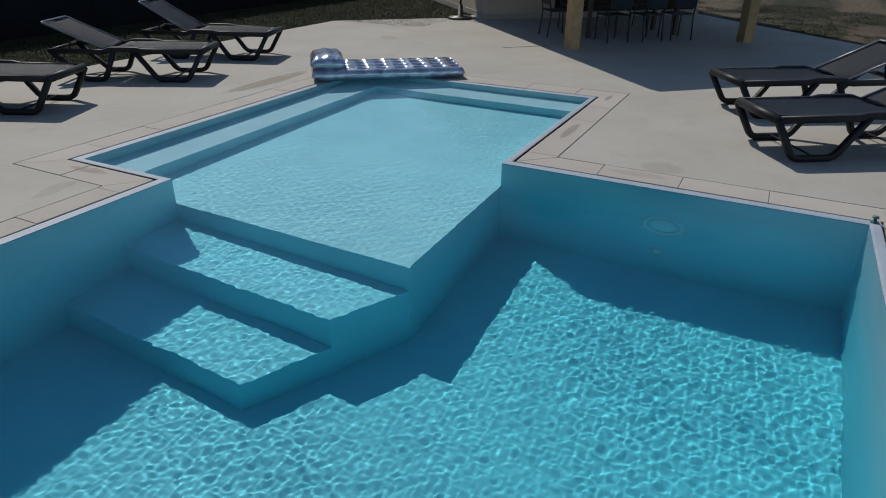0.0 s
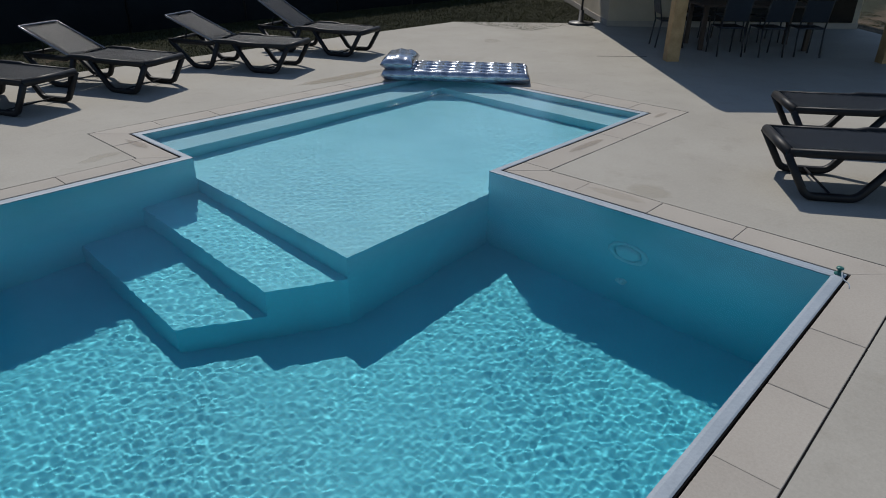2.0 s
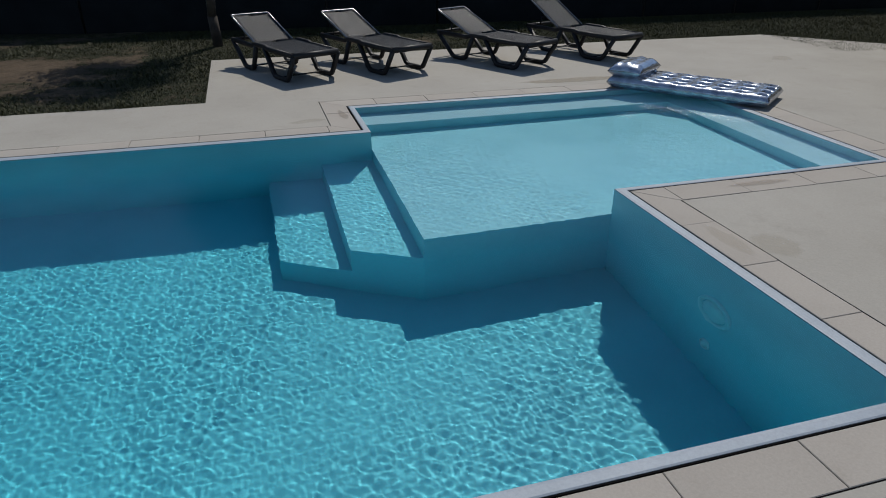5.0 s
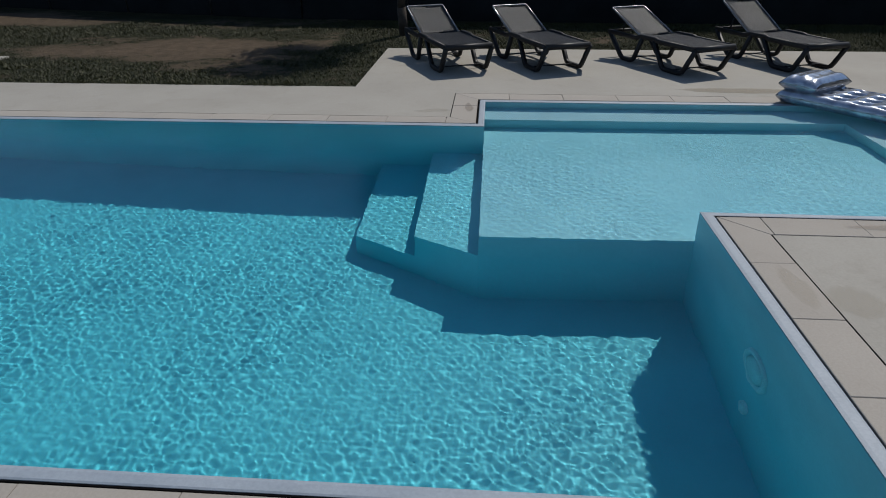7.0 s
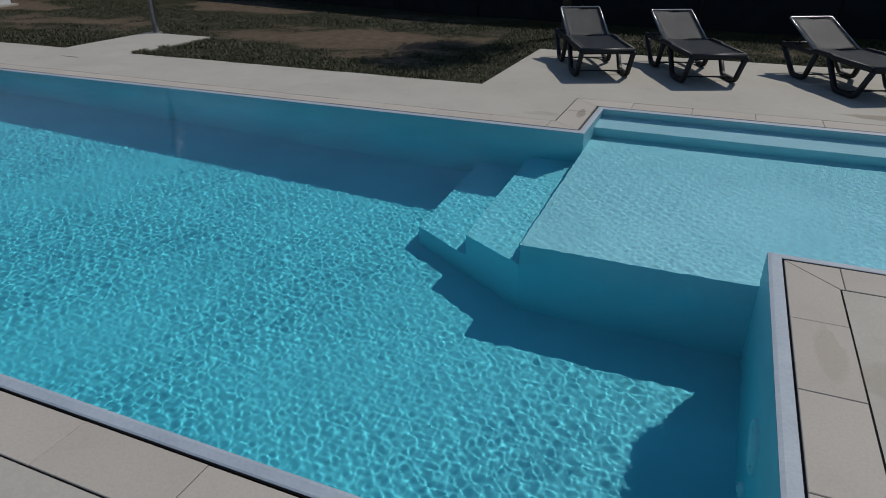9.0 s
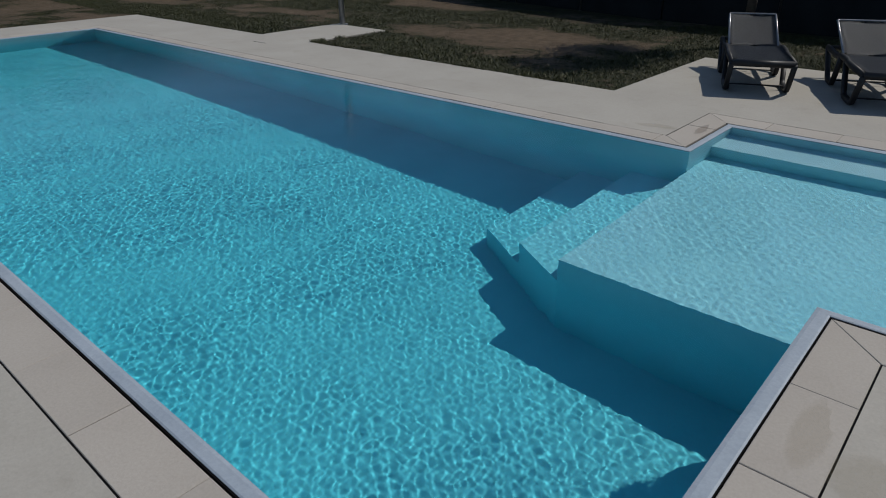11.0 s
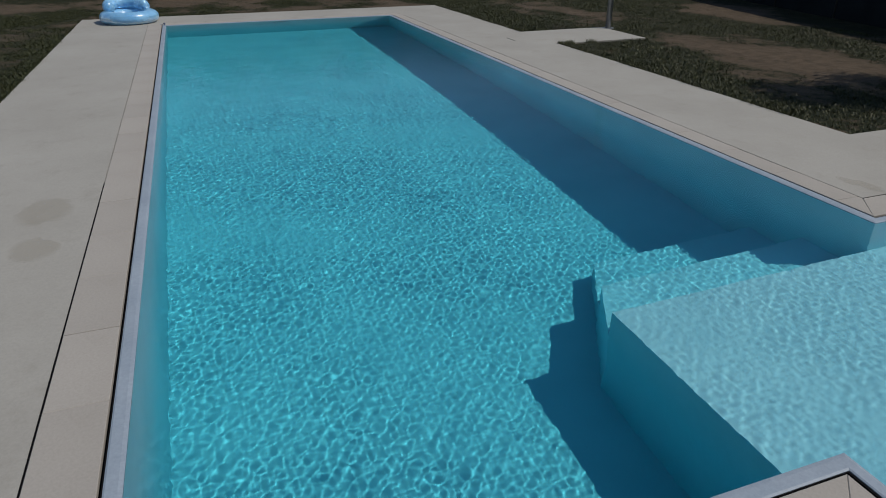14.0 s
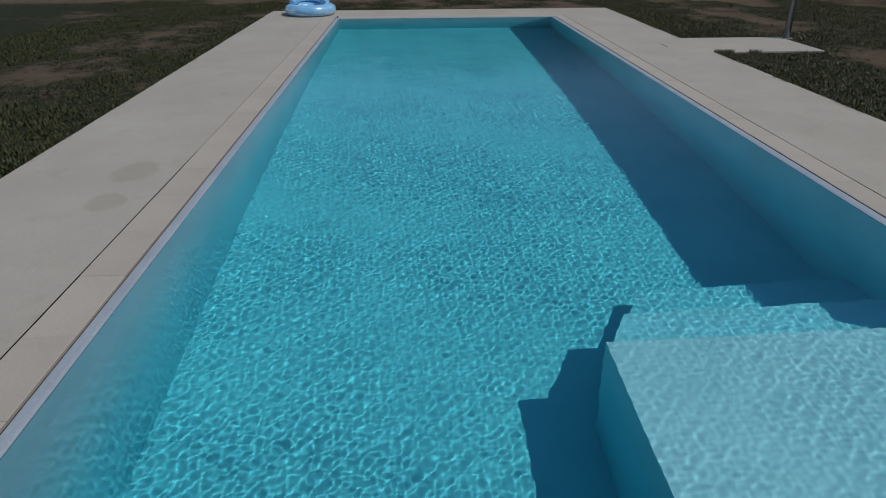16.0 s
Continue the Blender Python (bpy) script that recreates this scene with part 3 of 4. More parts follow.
att.data.foreach_set("value", [turf(x, y) * 0.5 + 0.35 for x, y, z in gv])
tagged(ground, "patchy lawn with bare brown soil", "lawn", "", "structure")


def grass_blades(count, seed, boxes):
    rng = random.Random(seed)
    verts, faces = [], []
    area = [(b[1] - b[0]) * (b[3] - b[2]) for b in boxes]
    for _ in range(count):
        b = rng.choices(boxes, area)[0]
        x, y = rng.uniform(b[0], b[1]), rng.uniform(b[2], b[3])
        v = turf(x, y)
        if v < rng.uniform(-0.25, 0.5) or not on_lawn(x, y) or on_porch(x, y):
            continue
        for _k in range(3):
            px, py = x + rng.gauss(0, 0.03), y + rng.gauss(0, 0.03)
            h, w, a = rng.uniform(0.012, 0.034) * (1 + 0.5 * max(0, v)), rng.uniform(0.004, 0.008), rng.uniform(0, 6.28)
            lx, ly = math.cos(a) * h * 0.9, math.sin(a) * h * 0.9
            k = len(verts)
            verts += [(px - w * math.sin(a), py + w * math.cos(a), -0.02), (px + w * math.sin(a), py - w * math.cos(a), -0.02), (px + lx, py + ly, -0.02 + h)]
            faces.append((k, k + 1, k + 2))
    return verts, faces


bv, bf = grass_blades(290000, 4, [(-16.0, -1.55, 1.6, 7.8), (-1.6, 14.0, 2.4, 7.5), (-17.0, 1.0, -11.0, -6.66), (-19.0, -13.99, -6.66, 4.0), (9.4, 18.0, -7.5, 0.5)])
rng = random.Random(21)
for _ in range(9000):                                      # ragged fringe over the paving edges
    side = rng.choice("NNNSSWP")
    if side == "N":
        x, y, a = rng.uniform(-13.9, NOTCH_X), STRIP_N + abs(rng.gauss(0, 0.03)), -1.57
        if PAD_X0 < x < PAD_X1:
            continue
    elif side == "S":
        x, y, a = rng.uniform(-13.9, 4.0), -6.66 - abs(rng.gauss(0, 0.03)), 1.57
    elif side == "W":
        x, y, a = -13.99 - abs(rng.gauss(0, 0.03)), rng.uniform(-6.6, 1.6), 0.0
    else:
        x, y, a = PAD_X1 + abs(rng.gauss(0, 0.04)), STRIP_N + abs(rng.gauss(0, 0.5)), 3.14
    if noise.noise(Vector((x * 1.9, y * 1.9, 4.4))) < -0.05:
        continue
    a += rng.gauss(0, 0.8)
    h, w, lean = rng.uniform(0.03, 0.07), rng.uniform(0.003, 0.006), rng.uniform(0.5, 1.3)
    k = len(bv)
    bv += [(x - w * math.sin(a), y + w * math.cos(a), -0.02), (x + w * math.sin(a), y - w * math.cos(a), -0.02), (x + math.cos(a) * h * lean, y + math.sin(a) * h * lean, -0.01 + h)]
    bf.append((k, k + 1, k + 2))
tagged(raw("grass", bv, bf, M_GRASS), "short dry green grass tufts on the lawn", "grass", "", "stuff")

# ---------------------------------------------------------------- sun loungers
def lounger(m, label, raise_deg=23.5):
    t = thing("sun_lounger", m, label, "sun lounger", "sun loungers by the pool")
    hw = 0.335
    for s in (-1, 1):
        x = s * hw
        bm = bmesh.new()
        tube(bm, rounded([(x, 0.03, 0.37), (x, 0.74, 0.375), (x, 0.80, 0.392), (x, 1.12, 0.392), (x, 1.2, 0.36), (x, 1.86, 0.37)], 0.06), 0.025, 0.032, 12, False, 0.55)
        part("side_rail", bm, M_FRAME, t, smooth=True)
        bm = bmesh.new()
        tube(bm, rounded([(x, 0.015, 0.36), (x, 0.215, 0.032), (x, 0.59, 0.032), (x, 0.83, 0.37)], 0.06), 0.03, 0.029, 12, False, 0.55)
        part("front_leg", bm, M_FRAME, t, smooth=True)
        bm = bmesh.new()
        tube(bm, rounded([(x, 1.08, 0.375), (x, 1.24, 0.032), (x, 1.50, 0.032), (x, 1.84, 0.36)], 0.06), 0.03, 0.029, 12, False, 0.55)
        part("rear_leg", bm, M_FRAME, t, smooth=True)
    for y, r in ((0.03, 0.04), (0.78, 0.02), (1.15, 0.02), (1.86, 0.026)):
        bm = bmesh.new()
        tube(bm, [(-hw, y, 0.366), (hw, y, 0.366)], r, sides=12)
        part("crossbar", bm, M_FRAME, t, smooth=True)
    for y in (0.4, 1.37):
        bm = bmesh.new()
        tube(bm, [(-hw, y, 0.05), (hw, y, 0.05)], 0.009, sides=8)
        part("stretcher", bm, M_FRAME, t, smooth=True)
    # seat sling, sagging a little between the rails
    def sling(y0, y1, z0, sag, name):
        bm = bmesh.new()
        nx, ny = 8, 12
        g = [[bm.verts.new(((-1 + 2 * i / nx) * (hw - 0.012), y0 + (y1 - y0) * j / ny, z0 - sag * (1 - (2 * i / nx - 1) ** 2))) for i in range(nx + 1)] for j in range(ny + 1)]
        for j in range(ny):
            for i in range(nx):
                bm.faces.new((g[j][i], g[j][i + 1], g[j + 1][i + 1], g[j + 1][i]))
        bmesh.ops.solidify(bm, geom=bm.faces[:], thickness=0.006)
        return part(name, bm, M_SLING, t, smooth=True)
    sling(0.02, 1.18, 0.402, 0.012, "seat")
    back = sling(0.0, 0.77, 0.02, 0.01, "backrest")
    tilt = Matrix.Translation((0, 1.19, 0.372)) @ Euler((radians(raise_deg), 0, 0)).to_matrix().to_4x4() @ Matrix.Diagonal((0.91, 1, 1, 1))
    back.matrix_local = tilt
    bm = bmesh.new()
    tube(bm, rounded([(-hw + 0.01, 0, 0.012), (-hw + 0.015, 0.785, 0.012), (hw - 0.015, 0.785, 0.012), (hw - 0.01, 0, 0.012)], 0.03), 0.016, 0.014)
    part("back_frame", bm, M_GLINT_EDGE, back, "back frame, paled to grey for its sun glint", smooth=True)
    for x in (-0.24, 0.24):
        bm = bmesh.new()
        tube(bm, [(x, 1.66, 0.372), (x, 1.62, 0.53)], 0.011)
        part("back_prop", bm, M_FRAME, t, smooth=True)
    return t


def at_feet(a, b):
    """Pose from the two front feet, the left and the right one seen from behind the head."""
    a, b = Vector((*a, 0)), Vector((*b, 0))
    d = (b - a).normalized()
    m = (a + b) / 2
    y = Vector((-d.y, d.x, 0))
    o = m - y * 0.21
    return Matrix.Translation((o.x, o.y, DECK_Z + 0.001)) @ Euler((0, 0, math.atan2(d.y, d.x))).to_matrix().to_4x4()


lounger(at_feet((-0.555, 2.435), (0.08, 2.715)), "dark sun lounger, raised back, beside the lawn corner")
lounger(at_feet((0.775, 2.54), (1.41, 2.825)), "dark sling sun lounger with its back raised, on the paving")
lounger(at_feet((2.675, 2.41), (3.30, 2.735)), "dark sling sun lounger with its back raised, near the damp patch")
lounger(at_feet((4.24, 2.70), (4.84, 2.94)), "dark sling sun lounger with its back raised, behind the air mattress", 30)
r1 = at_feet((3.49, -3.99), (2.84, -4.41))
lounger(r1, "dark sun lounger with a flat front, near the pool corner")
lounger(Matrix.Translation((1.4, 0.39, 0)) @ r1, "dark sun lounger by the porch shade")

# ---------------------------------------------------------------- silver air mattress across the beach corner
def mattress():
    a = Vector((3.40, 1.06, 0))
    ax = Vector((0.615, -0.789, 0))
    m = Matrix.Translation((a.x, a.y, 0.012)) @ Euler((0, 0, math.atan2(ax.y, ax.x))).to_matrix().to_4x4()
    t = thing("air_mattress", m, "silver quilted inflatable air mattress lying over the pool corner", "air mattress")
    LX, LY, T = 1.97, 0.80, 0.155
    bm = bmesh.new()
    nx, ny = 130, 54

    def edge(u, length, r):
        d = min(u, length - u)
        return math.sqrt(max(0.0, 1 - max(0.0, 1 - d / r) ** 2))

    def height(x, y):
        e = edge(x, LX, 0.09) * edge(y, LY, 0.09)
        q = 1.0
        if x > 0.40:
            cx = ((x - 0.40) / 0.25 + 0.5) % 1 - 0.5
            cy = ((y - 0.10) / 0.2 + 0.5) % 1 - 0.5
            if 0.06 < y < LY - 0.06 and x < LX - 0.06:
                q = 1 - (0.82 + 0.12 * math.sin(9.1 * x + 5.3 * y)) * math.exp(-((cx / 0.27) ** 4 + (cy / 0.31) ** 4))
            q -= 0.06 * abs(math.cos(math.pi * (x - 0.4) / 0.25)) ** 8
        return e * q
    top = [[bm.verts.new((LX * i / nx, LY * j / ny, T * 0.5 + T * 0.5 * height(LX * i / nx, LY * j / ny))) for i in range(nx + 1)] for j in range(ny + 1)]
    bot = [[bm.verts.new((LX * i / nx, LY * j / ny, T * 0.5 - T * 0.5 * edge(LX * i / nx, LX, 0.09) * edge(LY * j / ny, LY, 0.09))) if 0 < i < nx and 0 < j < ny else top[j][i] for i in range(nx + 1)] for j in range(ny + 1)]
    for j in range(ny):
        for i in range(nx):
            bm.faces.new((top[j][i], top[j][i + 1], top[j + 1][i + 1], top[j + 1][i]))
            bm.faces.new((bot[j][i], bot[j + 1][i], bot[j + 1][i + 1], bot[j][i + 1]))
    part("quilted_body", bm, M_SILVER, t, smooth=True)
    bm = bmesh.new()
    n2 = 36
    PX, PY, PT = 0.44, 0.76, 0.22
    f = lambda x, y: edge(x, PX, 0.17) * edge(y, PY, 0.16) * (1 - 0.07 * math.cos(x * 40 + 2 * y) * edge(x, PX, 0.13))
    top = [[bm.verts.new((PX * i / n2 - 0.01, 0.02 + PY * j / n2, T + 0.055 + PT * 0.5 * f(PX * i / n2, PY * j / n2))) for i in range(n2 + 1)] for j in range(n2 + 1)]
    bot = [[bm.verts.new((PX * i / n2 - 0.01, 0.02 + PY * j / n2, T + 0.055 - PT * 0.45 * f(PX * i / n2, PY * j / n2))) if 0 < i < n2 and 0 < j < n2 else top[j][i] for i in range(n2 + 1)] for j in range(n2 + 1)]
    for j in range(n2):
        for i in range(n2):
            bm.faces.new((top[j][i], top[j][i + 1], top[j + 1][i + 1], top[j + 1][i]))
            bm.faces.new((bot[j][i], bot[j + 1][i], bot[j + 1][i + 1], bot[j][i + 1]))
    part("pillow", bm, M_SILVER, t, "puffed silver pillow", smooth=True)
    return t


mattress()

# ---------------------------------------------------------------- pale blue inflatable chair ring
def swim_ring():
    t = thing("swim_ring", pose(-13.15, -5.62, 0.0, 0, 0, 20), "pale blue inflatable swim ring with a backrest", "swim ring")
    bm = bmesh.new()
    tube(bm, [(0.44 * math.cos(q), 0.44 * math.sin(q), 0.13) for q in (2 * math.pi * k / 40 for k in range(40))], 0.15, 0.13, 16, True)
    part("ring", bm, M_BLUE, t, smooth=True)
    bm = bmesh.new()
    tube(bm, [(-0.36 * math.cos(q) - 0.08, 0.36 * math.sin(q), 0.32 + 0.06 * math.cos(q)) for q in (math.pi * (k / 16 - 0.5) * 1.1 for k in range(17))], 0.11, 0.12, 14)
    part("backrest", bm, M_BLUE, t, smooth=True)
    bm = bmesh.new()
    lathe(bm, [(0.32, 0.05), (0.2, 0.04), (0.01, 0.04)], 30)
    part("seat", bm, M_BLUE, t, smooth=True)
    return t


swim_ring()


# cord cleats at two corners of the pool
def cleat(x, y, material, label):
    t = thing("rope_cleat", pose(x, y, 0.004, 0, 0, 40), label, "cleat")
    bm = bmesh.new()
    lathe(bm, [(0.001, 0.0), (0.026, 0.0), (0.026, 0.009), (0.012, 0.015), (0.01, 0.032), (0.022, 0.037), (0.02, 0.048), (0.001, 0.05)], 18)
    part("knob", bm, material, t, smooth=True)
    bm = bmesh.new()
    tube(bm, rounded([(-0.03, 0.0, 0.03), (-0.08, 0.02, 0.012), (-0.13, 0.0, 0.006), (-0.19, 0.03, 0.004)], 0.03), 0.004, sides=6)
    part("cord", bm, M_RIM, t, "loose pale cord end", smooth=True)
    return t


cleat(1.73, -4.93, M_TEAL, "small teal cord cleat at the pool corner")
cleat(-12.43, -4.93, M_NAVY, "small navy cord cleat at the pool end")

# skimmer grille slits at the far end
bm = bmesh.new()
for k in range(2):
    box(bm, WEST + INSET + 0.001, WEST + INSET + 0.012, -2.75, -2.35, -0.16 - 0.07 * k, -0.13 - 0.07 * k, 0.004, 1)
g = thing("inlet_grille", pose(0, 0, 0), "pale slotted inlet grille in the end wall", "grille")
part("slat", bm, M_RIM, g)

# lamp post on the paved pad
lp = thing("garden_post", pose(-8.8, 3.47, 0), "grey metal post standing on the paved pad", "post")
bm = bmesh.new()
tube(bm, [(0, 0, 0.0), (0, 0, 2.6)], 0.055, sides=16)
part("shaft", bm, M_GREYMETAL, lp, smooth=True)
bm = bmesh.new()
lathe(bm, [(0.001, 0.015), (0.11, 0.015), (0.11, 0.0)], 24)
part("base_plate", bm, M_GREYMETAL, lp)

# ---------------------------------------------------------------- house and porch
def along(p, a, b, z=0.0):
    return Vector((p[0], p[1], 0)) + U * a + V * b + Vector((0, 0, z))


def block(bm, p, a0, a1, b0, b1, z0, z1, bevel=0.0):
    m = Matrix((( U.x, V.x, 0, p[0]), (U.y, V.y, 0, p[1]), (0, 0, 1, 0), (0, 0, 0, 1)))
    t = bmesh.new()
    box(t, a0, a1, b0, b1, z0, z1, bevel)
    t.transform(m)
    me = bpy.data.meshes.new("tmp")
    t.to_mesh(me)
    t.free()
    bm.from_mesh(me)
    bpy.data.meshes.remove(me)
    bmesh.ops.recalc_face_normals(bm, faces=bm.faces[:])


K = (10.47, 1.76)
house = thing("house", pose(0, 0, 0), "beige rendered house wall beside the paved porch", "house")
bm = bmesh.new()
block(bm, K, 0, 6.0, 0, 5.3, -0.05, 3.0, 0.015)
part("wall", bm, M_WALL, house)
bm = bmesh.new()
block(bm, K, -0.012, 6.0, -0.012, 5.312, 0.0, 0.12, 0.004)
part("plinth", bm, M_COPING, house)

for b0 in (1.6, 3.4):
    bm = bmesh.new()
    block(bm, K, -0.03, 0.02, b0, b0 + 1.76, 0.13, 2.4, 0.006)
    part("glazed_door", bm, M_PANE, house, "dark glazed door")
PORCH_H = 2.25
shift = Vector((to_sun.x, to_sun.y, 0)) * (PORCH_H / to_sun.z)
RC = (5.2 + shift.x, -2.75 + shift.y)
porch = thing("porch_roof", pose(0, 0, 0), "dark timber porch roof with ochre stone posts", "porch")
bm = bmesh.new()
block(bm, RC, 0.0, 7.5, 0.0, 6.0, PORCH_H, PORCH_H + 0.22, 0.01)
part("roof", bm, M_ROOF, porch)
for b in (0.0, 3.4):
    bm = bmesh.new()
    q = Vector((7.72, -0.98, 0)) + V * b
    block(bm, (q.x, q.y), -0.1, 0.1, -0.1, 0.1, 0.0, PORCH_H, 0.012)
    part("column", bm, M_STONE, porch, "ochre stone column")


def garden_chair(m):
    t = thing("garden_chair", m, "dark slim garden chair in the porch shade", "chair", "chairs round the porch table")
    for x in (-0.2, 0.2):
        bm = bmesh.new()
        tube(bm, [(x, 0.22, 0.0), (x, 0.2, 0.44)], 0.014, sides=8)
        part("front_leg", bm, M_DARKMETAL, t, smooth=True)
        bm = bmesh.new()
        tube(bm, [(x, -0.25, 0.0), (x, -0.2, 0.44)], 0.014, sides=8)
        part("rear_leg", bm, M_DARKMETAL, t, smooth=True)
        bm = bmesh.new()
        tube(bm, [(x, -0.2, 0.44), (x, -0.3, 0.9)], 0.013, sides=8)
        part("back_post", bm, M_DARKMETAL, t, smooth=True)
    bm = bmesh.new()
    box(bm, -0.21, 0.21, -0.2, 0.22, 0.44, 0.465, 0.008)
    part("seat", bm, M_SLING, t)
    bm = bmesh.new()
    box(bm, -0.2, 0.2, -0.012, 0.0, 0.0, 0.34, 0.004)
    b = part("backrest", bm, M_SLING, t)
    b.matrix_local = pose(0, -0.225, 0.56, 12, 0, 0)
    return t


TC = along((9.9, -1.3), 0, 0)
table = thing("porch_table", Matrix.Translation(TC) @ Euler((0, 0, math.atan2(V.y, V.x))).to_matrix().to_4x4(), "long dark table standing in the porch shade", "table")
bm = bmesh.new()
box(bm, -1.0, 1.0, -0.45, 0.45, 0.71, 0.75, 0.01)
part("tabletop", bm, M_ROOF, table)
for x in (-0.9, 0.9):
    for y in (-0.36, 0.36):
        bm = bmesh.new()
        box(bm, x - 0.035, x + 0.035, y - 0.035, y + 0.035, 0, 0.71, 0.006)
        part("leg", bm, M_ROOF, table)
first = garden_chair(table.matrix_world @ pose(-0.65, -0.75, 0, 0, 0, 0))
for x, y, r in ((0.0, -0.78, 4), (0.65, -0.74, -5), (-0.65, 0.76, 180), (0.0, 0.8, 176), (0.65, 0.75, 184), (-1.35, 0.05, -92)):
    copy_thing(first, table.matrix_world @ pose(x, y, 0, 0, 0, r))

# parasol foot beside the house corner
ps = thing("parasol_stand", pose(10.3, 2.3, 0), "dark round parasol stand with its pole", "parasol stand")
bm = bmesh.new()
lathe(bm, [(0.27, 0.0), (0.27, 0.04), (0.24, 0.06), (0.06, 0.075), (0.05, 0.3), (0.001, 0.3)], 32)
part("base", bm, M_DARKMETAL, ps, smooth=True)
bm = bmesh.new()
tube(bm, [(0, 0, 0.05), (0, 0, 2.4)], 0.024)
part("pole", bm, M_DARKMETAL, ps, smooth=True)

# ---------------------------------------------------------------- fences
def fence(points, h, label):
    t = thing("net_fence", pose(0, 0, 0), label, "fence", "garden fences")
    for a, b in zip(points, points[1:]):
        a, b = Vector((*a, 0)), Vector((*b, 0))
        d = b - a
        cnt = max(2, round(d.length / 2.5))
        bm = bmesh.new()
        s = Vector((-d.y, d.x, 0)).normalized() * 0.004
        nseg = cnt * 6
        cols = []
        for i in range(nseg + 1):
            p = a + d * (i / nseg)
            wob = s * (1 + 6 * math.sin(i * 1.05) ** 2)
            cols.append([bm.verts.new(p + wob + Vector((0, 0, z))) for z in (-0.03, h * 0.5, h - 0.02 * math.sin(i * 1.05) ** 2)] + [bm.verts.new(p - s + Vector((0, 0, z))) for z in (h, -0.03)])
        for c0, c1 in zip(cols, cols[1:]):
            for k in range(4):
                bm.faces.new((c0[k], c1[k], c1[k + 1], c0[k + 1]))
        bmesh.ops.recalc_face_normals(bm, faces=bm.faces[:])
        part("net", bm, M_NET, t, smooth=True)
        for i in range(cnt + 1):
            p = a + d * (i / cnt)
            bm = bmesh.new()
            tube(bm, [p - Vector((0, 0, 0.03)), p + Vector((0, 0, h + 0.05))], 0.025, sides=8)
            part("post", bm, M_DARKMETAL, t, smooth=True)
    return t


fence([(-13.0, 10.2), (-4.0, 8.1), (3.0, 7.7), (18.0, 7.6)], 1.9, "black shade net fence along the lawn edge")


# ---------------------------------------------------------------- a tree by the fence
def tree(x, y, h, seed, label):
    rng = random.Random(seed)
    t = thing("tree", pose(x, y, -0.02), label, "tree")
    bm = bmesh.new()
    pts = [(0.03 * math.sin(z * 3 + seed), 0.03 * math.cos(z * 2), z) for z in (0, 0.5, 1.0, 1.6, 2.2, 2.9)]
    for (p, q), r0 in zip(zip(pts, pts[1:]), (0.085, 0.075, 0.068, 0.06, 0.05)):
        tube(bm, [p, q], r0, sides=9)
    tips = []
    for k in range(13):
        a = 2 * math.pi * k / 13 * 3 + rng.uniform(-0.3, 0.3)
        z0 = rng.uniform(2.3, 2.85)
        r = rng.uniform(0.35, 0.85)
        e = Vector((math.cos(a) * r, math.sin(a) * r, z0 + rng.uniform(0.35, h - 3.2)))
        tube(bm, [(0, 0, z0), e * 0.5 + Vector((0, 0, z0 * 0.55)), e], 0.022, sides=6)
        tips.append(e)
    part("trunk", bm, M_TREEBARK, t, smooth=True)
    verts, faces = [], []
    for e in tips + [Vector((0, 0, h - 0.3))]:
        for _ in range(620):
            p = e + Vector((rng.gauss(0, 0.2), rng.gauss(0, 0.2), rng.gauss(0, 0.2)))
            s = rng.uniform(0.045, 0.08)
            u = Vector((rng.gauss(0, 1), rng.gauss(0, 1), rng.gauss(0, 1))).normalized()
            w = u.orthogonal().normalized()
            k = len(verts)
            verts += [tuple(p - u * s), tuple(p + w * s * 0.5), tuple(p + u * s), tuple(p - w * s * 0.5)]
            faces.append((k, k + 1, k + 2, k + 3))
    raw("crown", verts, faces, M_LEAF, t)
    return t


tree(-1.5, 5.9, 4.6, 3, "small leafy tree by the dark fence")


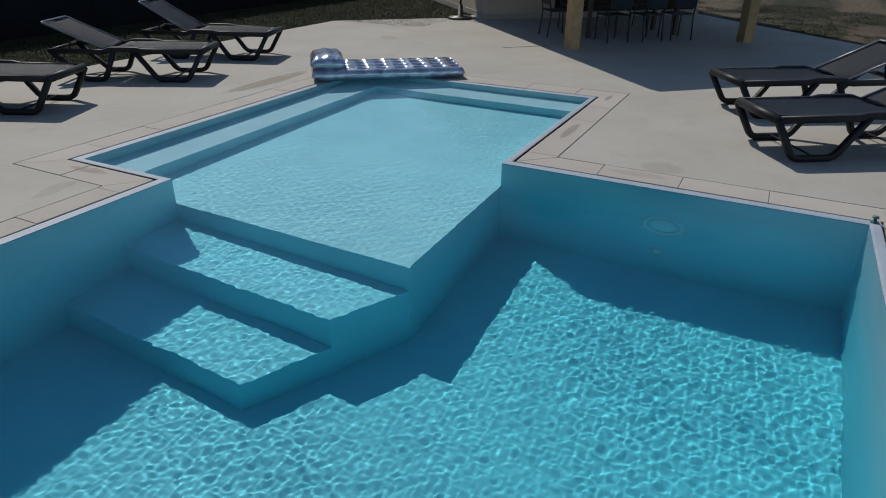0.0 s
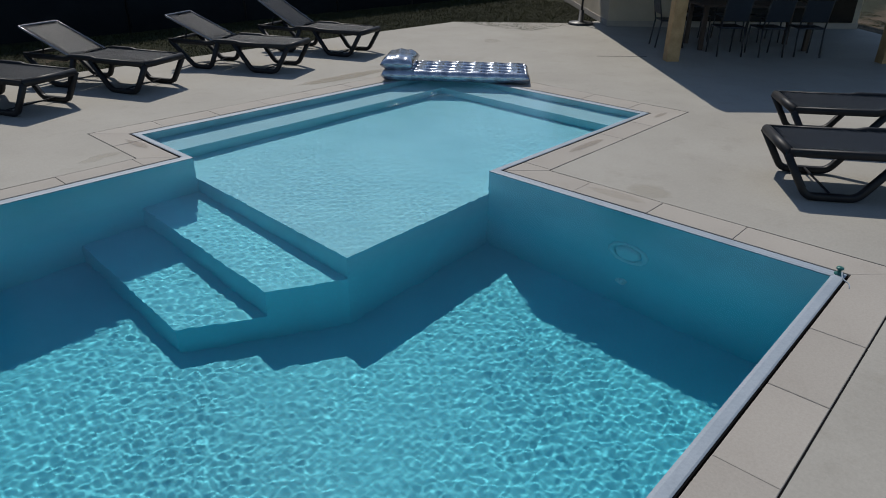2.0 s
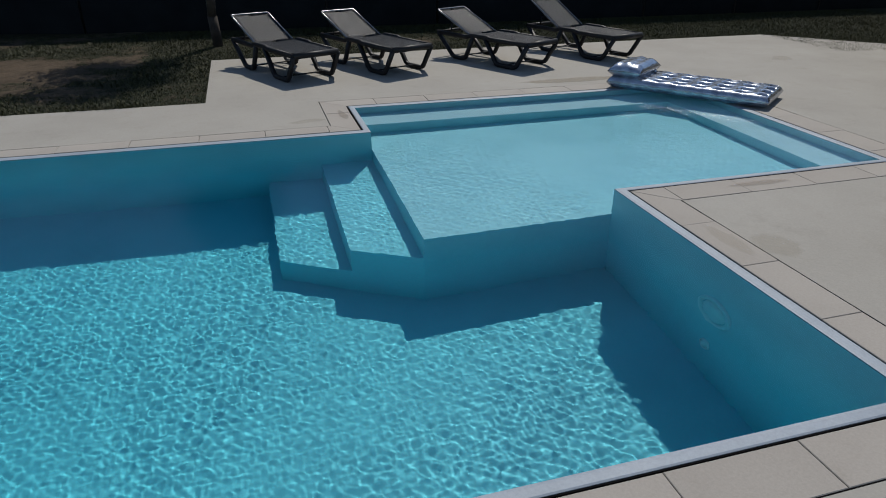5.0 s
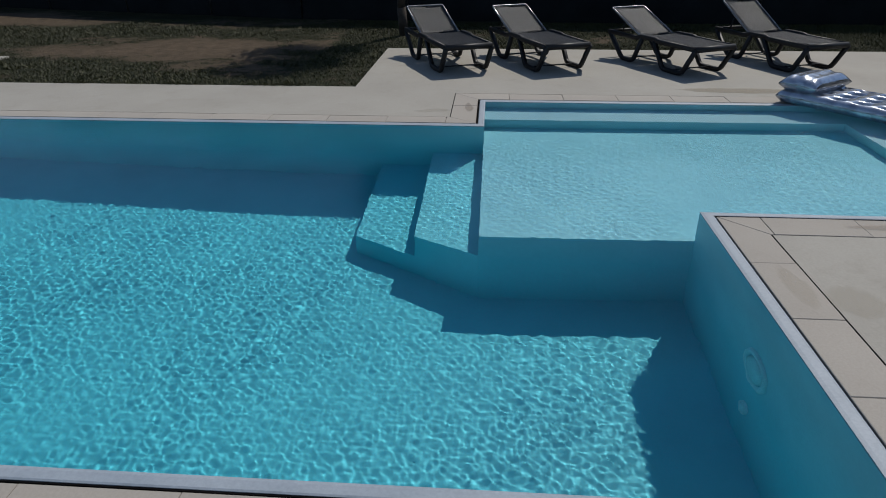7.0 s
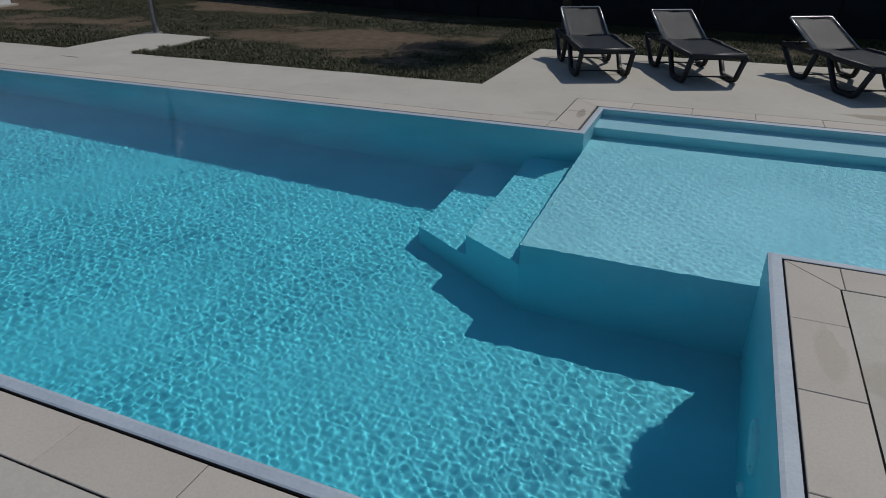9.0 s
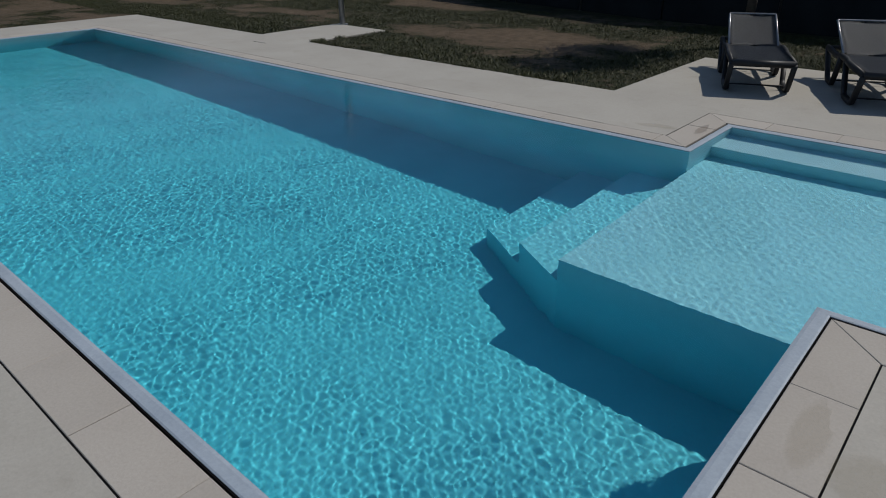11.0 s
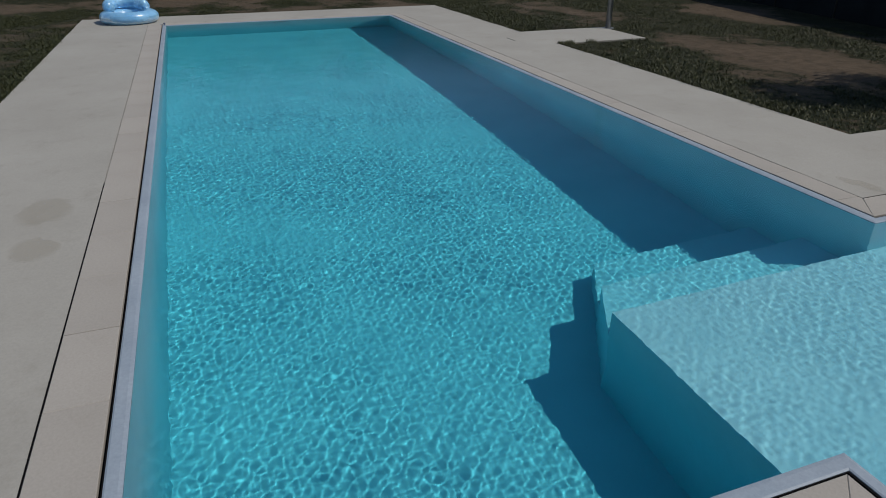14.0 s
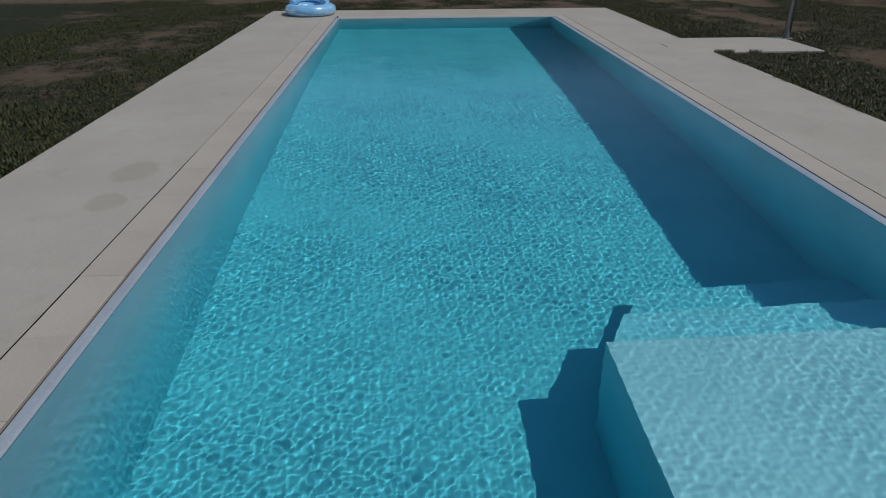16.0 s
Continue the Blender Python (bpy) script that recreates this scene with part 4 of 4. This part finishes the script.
# ---------------------------------------------------------------- tall dark hedge added behind the fence to darken the water's reflections
def hedge(points, h, label):
    rng = random.Random(11)
    t = thing("hedge", pose(0, 0, 0), label, "hedge")
    verts, faces = [], []
    bm = bmesh.new()
    for a, b in zip(points, points[1:]):
        a, b = Vector((*a, 0)), Vector((*b, 0))
        d = b - a
        nrm = Vector((-d.y, d.x, 0)).normalized()
        segs = int(d.length / 0.8)
        cols = []
        for i in range(segs + 1):
            p = a + d * (i / segs)
            top = h * (0.86 + 0.1 * noise.noise(Vector((p.x * 0.7, p.y, 2))))
            cols.append([bm.verts.new(p + nrm * o + Vector((0, 0, z))) for o, z in ((-0.35, -0.03), (-0.4, top * 0.7), (0.0, top), (0.4, top * 0.7), (0.35, -0.03))])
        for c0, c1 in zip(cols, cols[1:]):
            for k in range(4):
                bm.faces.new((c0[k], c1[k], c1[k + 1], c0[k + 1]))
        for _ in range(int(d.length * (900 if a.x > -15 and b.x > -15 else 350))):
            u = rng.random()
            z = rng.uniform(0.02, h * 1.02)
            p = a + d * u
            lump = 0.16 * noise.noise(Vector((p.x * 1.4, z * 1.4, 5)))
            p = p + nrm * (rng.choice((-1, -1, 1)) * rng.uniform(0.36, 0.56 + lump) * (1 - 0.45 * (z / h) ** 3)) + Vector((0, 0, z))
            s = rng.uniform(0.04, 0.09)
            e = Vector((rng.gauss(0, 1), rng.gauss(0, 1), rng.gauss(0, 1))).normalized()
            w = e.orthogonal().normalized()
            k = len(verts)
            verts += [tuple(p - e * s), tuple(p + w * s * 0.5), tuple(p + e * s), tuple(p - w * s * 0.5)]
            faces.append((k, k + 1, k + 2, k + 3))
    bmesh.ops.recalc_face_normals(bm, faces=bm.faces[:])
    part("core", bm, M_LEAF, t)
    raw("foliage", verts, faces, M_LEAF, t)["kind"] = "stuff"
    return t


# the run west of x = -14 is unseen, there only to darken reflected sky
hedge([(19.0, 9.3), (2.0, 9.4), (-5.0, 10.0), (-14.0, 12.2), (-25.0, 11.0), (-25.0, -16.0)], 4.2, "tall dark green hedge, partly unseen, added to darken reflections")

# white clad storage box at the lawn's end
sb = thing("storage_box", pose(-15.85, 4.62, -0.02, 0, 0, 4), "white clad garden storage box on a pale slab", "storage box")
bm = bmesh.new()
box(bm, -1.1, 0.12, -0.12, 1.3, 0.0, 0.05, 0.006)
part("slab", bm, M_COPING, sb)
bm = bmesh.new()
box(bm, -1.0, 0.0, 0.0, 1.2, 0.05, 0.85, 0.012)
part("body", bm, M_BOX, sb)
bm = bmesh.new()
box(bm, -1.03, 0.03, -0.03, 1.23, 0.854, 0.9, 0.012)
part("lid", bm, M_BOX, sb)

# sunlight bends at the water on its way to everything in the basin
for o in scene.objects:
    if o.type == "MESH" and o is not water and o.data.materials and o.data.materials[0] in (M_LINER, M_WHITEFIT, M_RIM):
        o.cycles.is_caustics_receiver = True
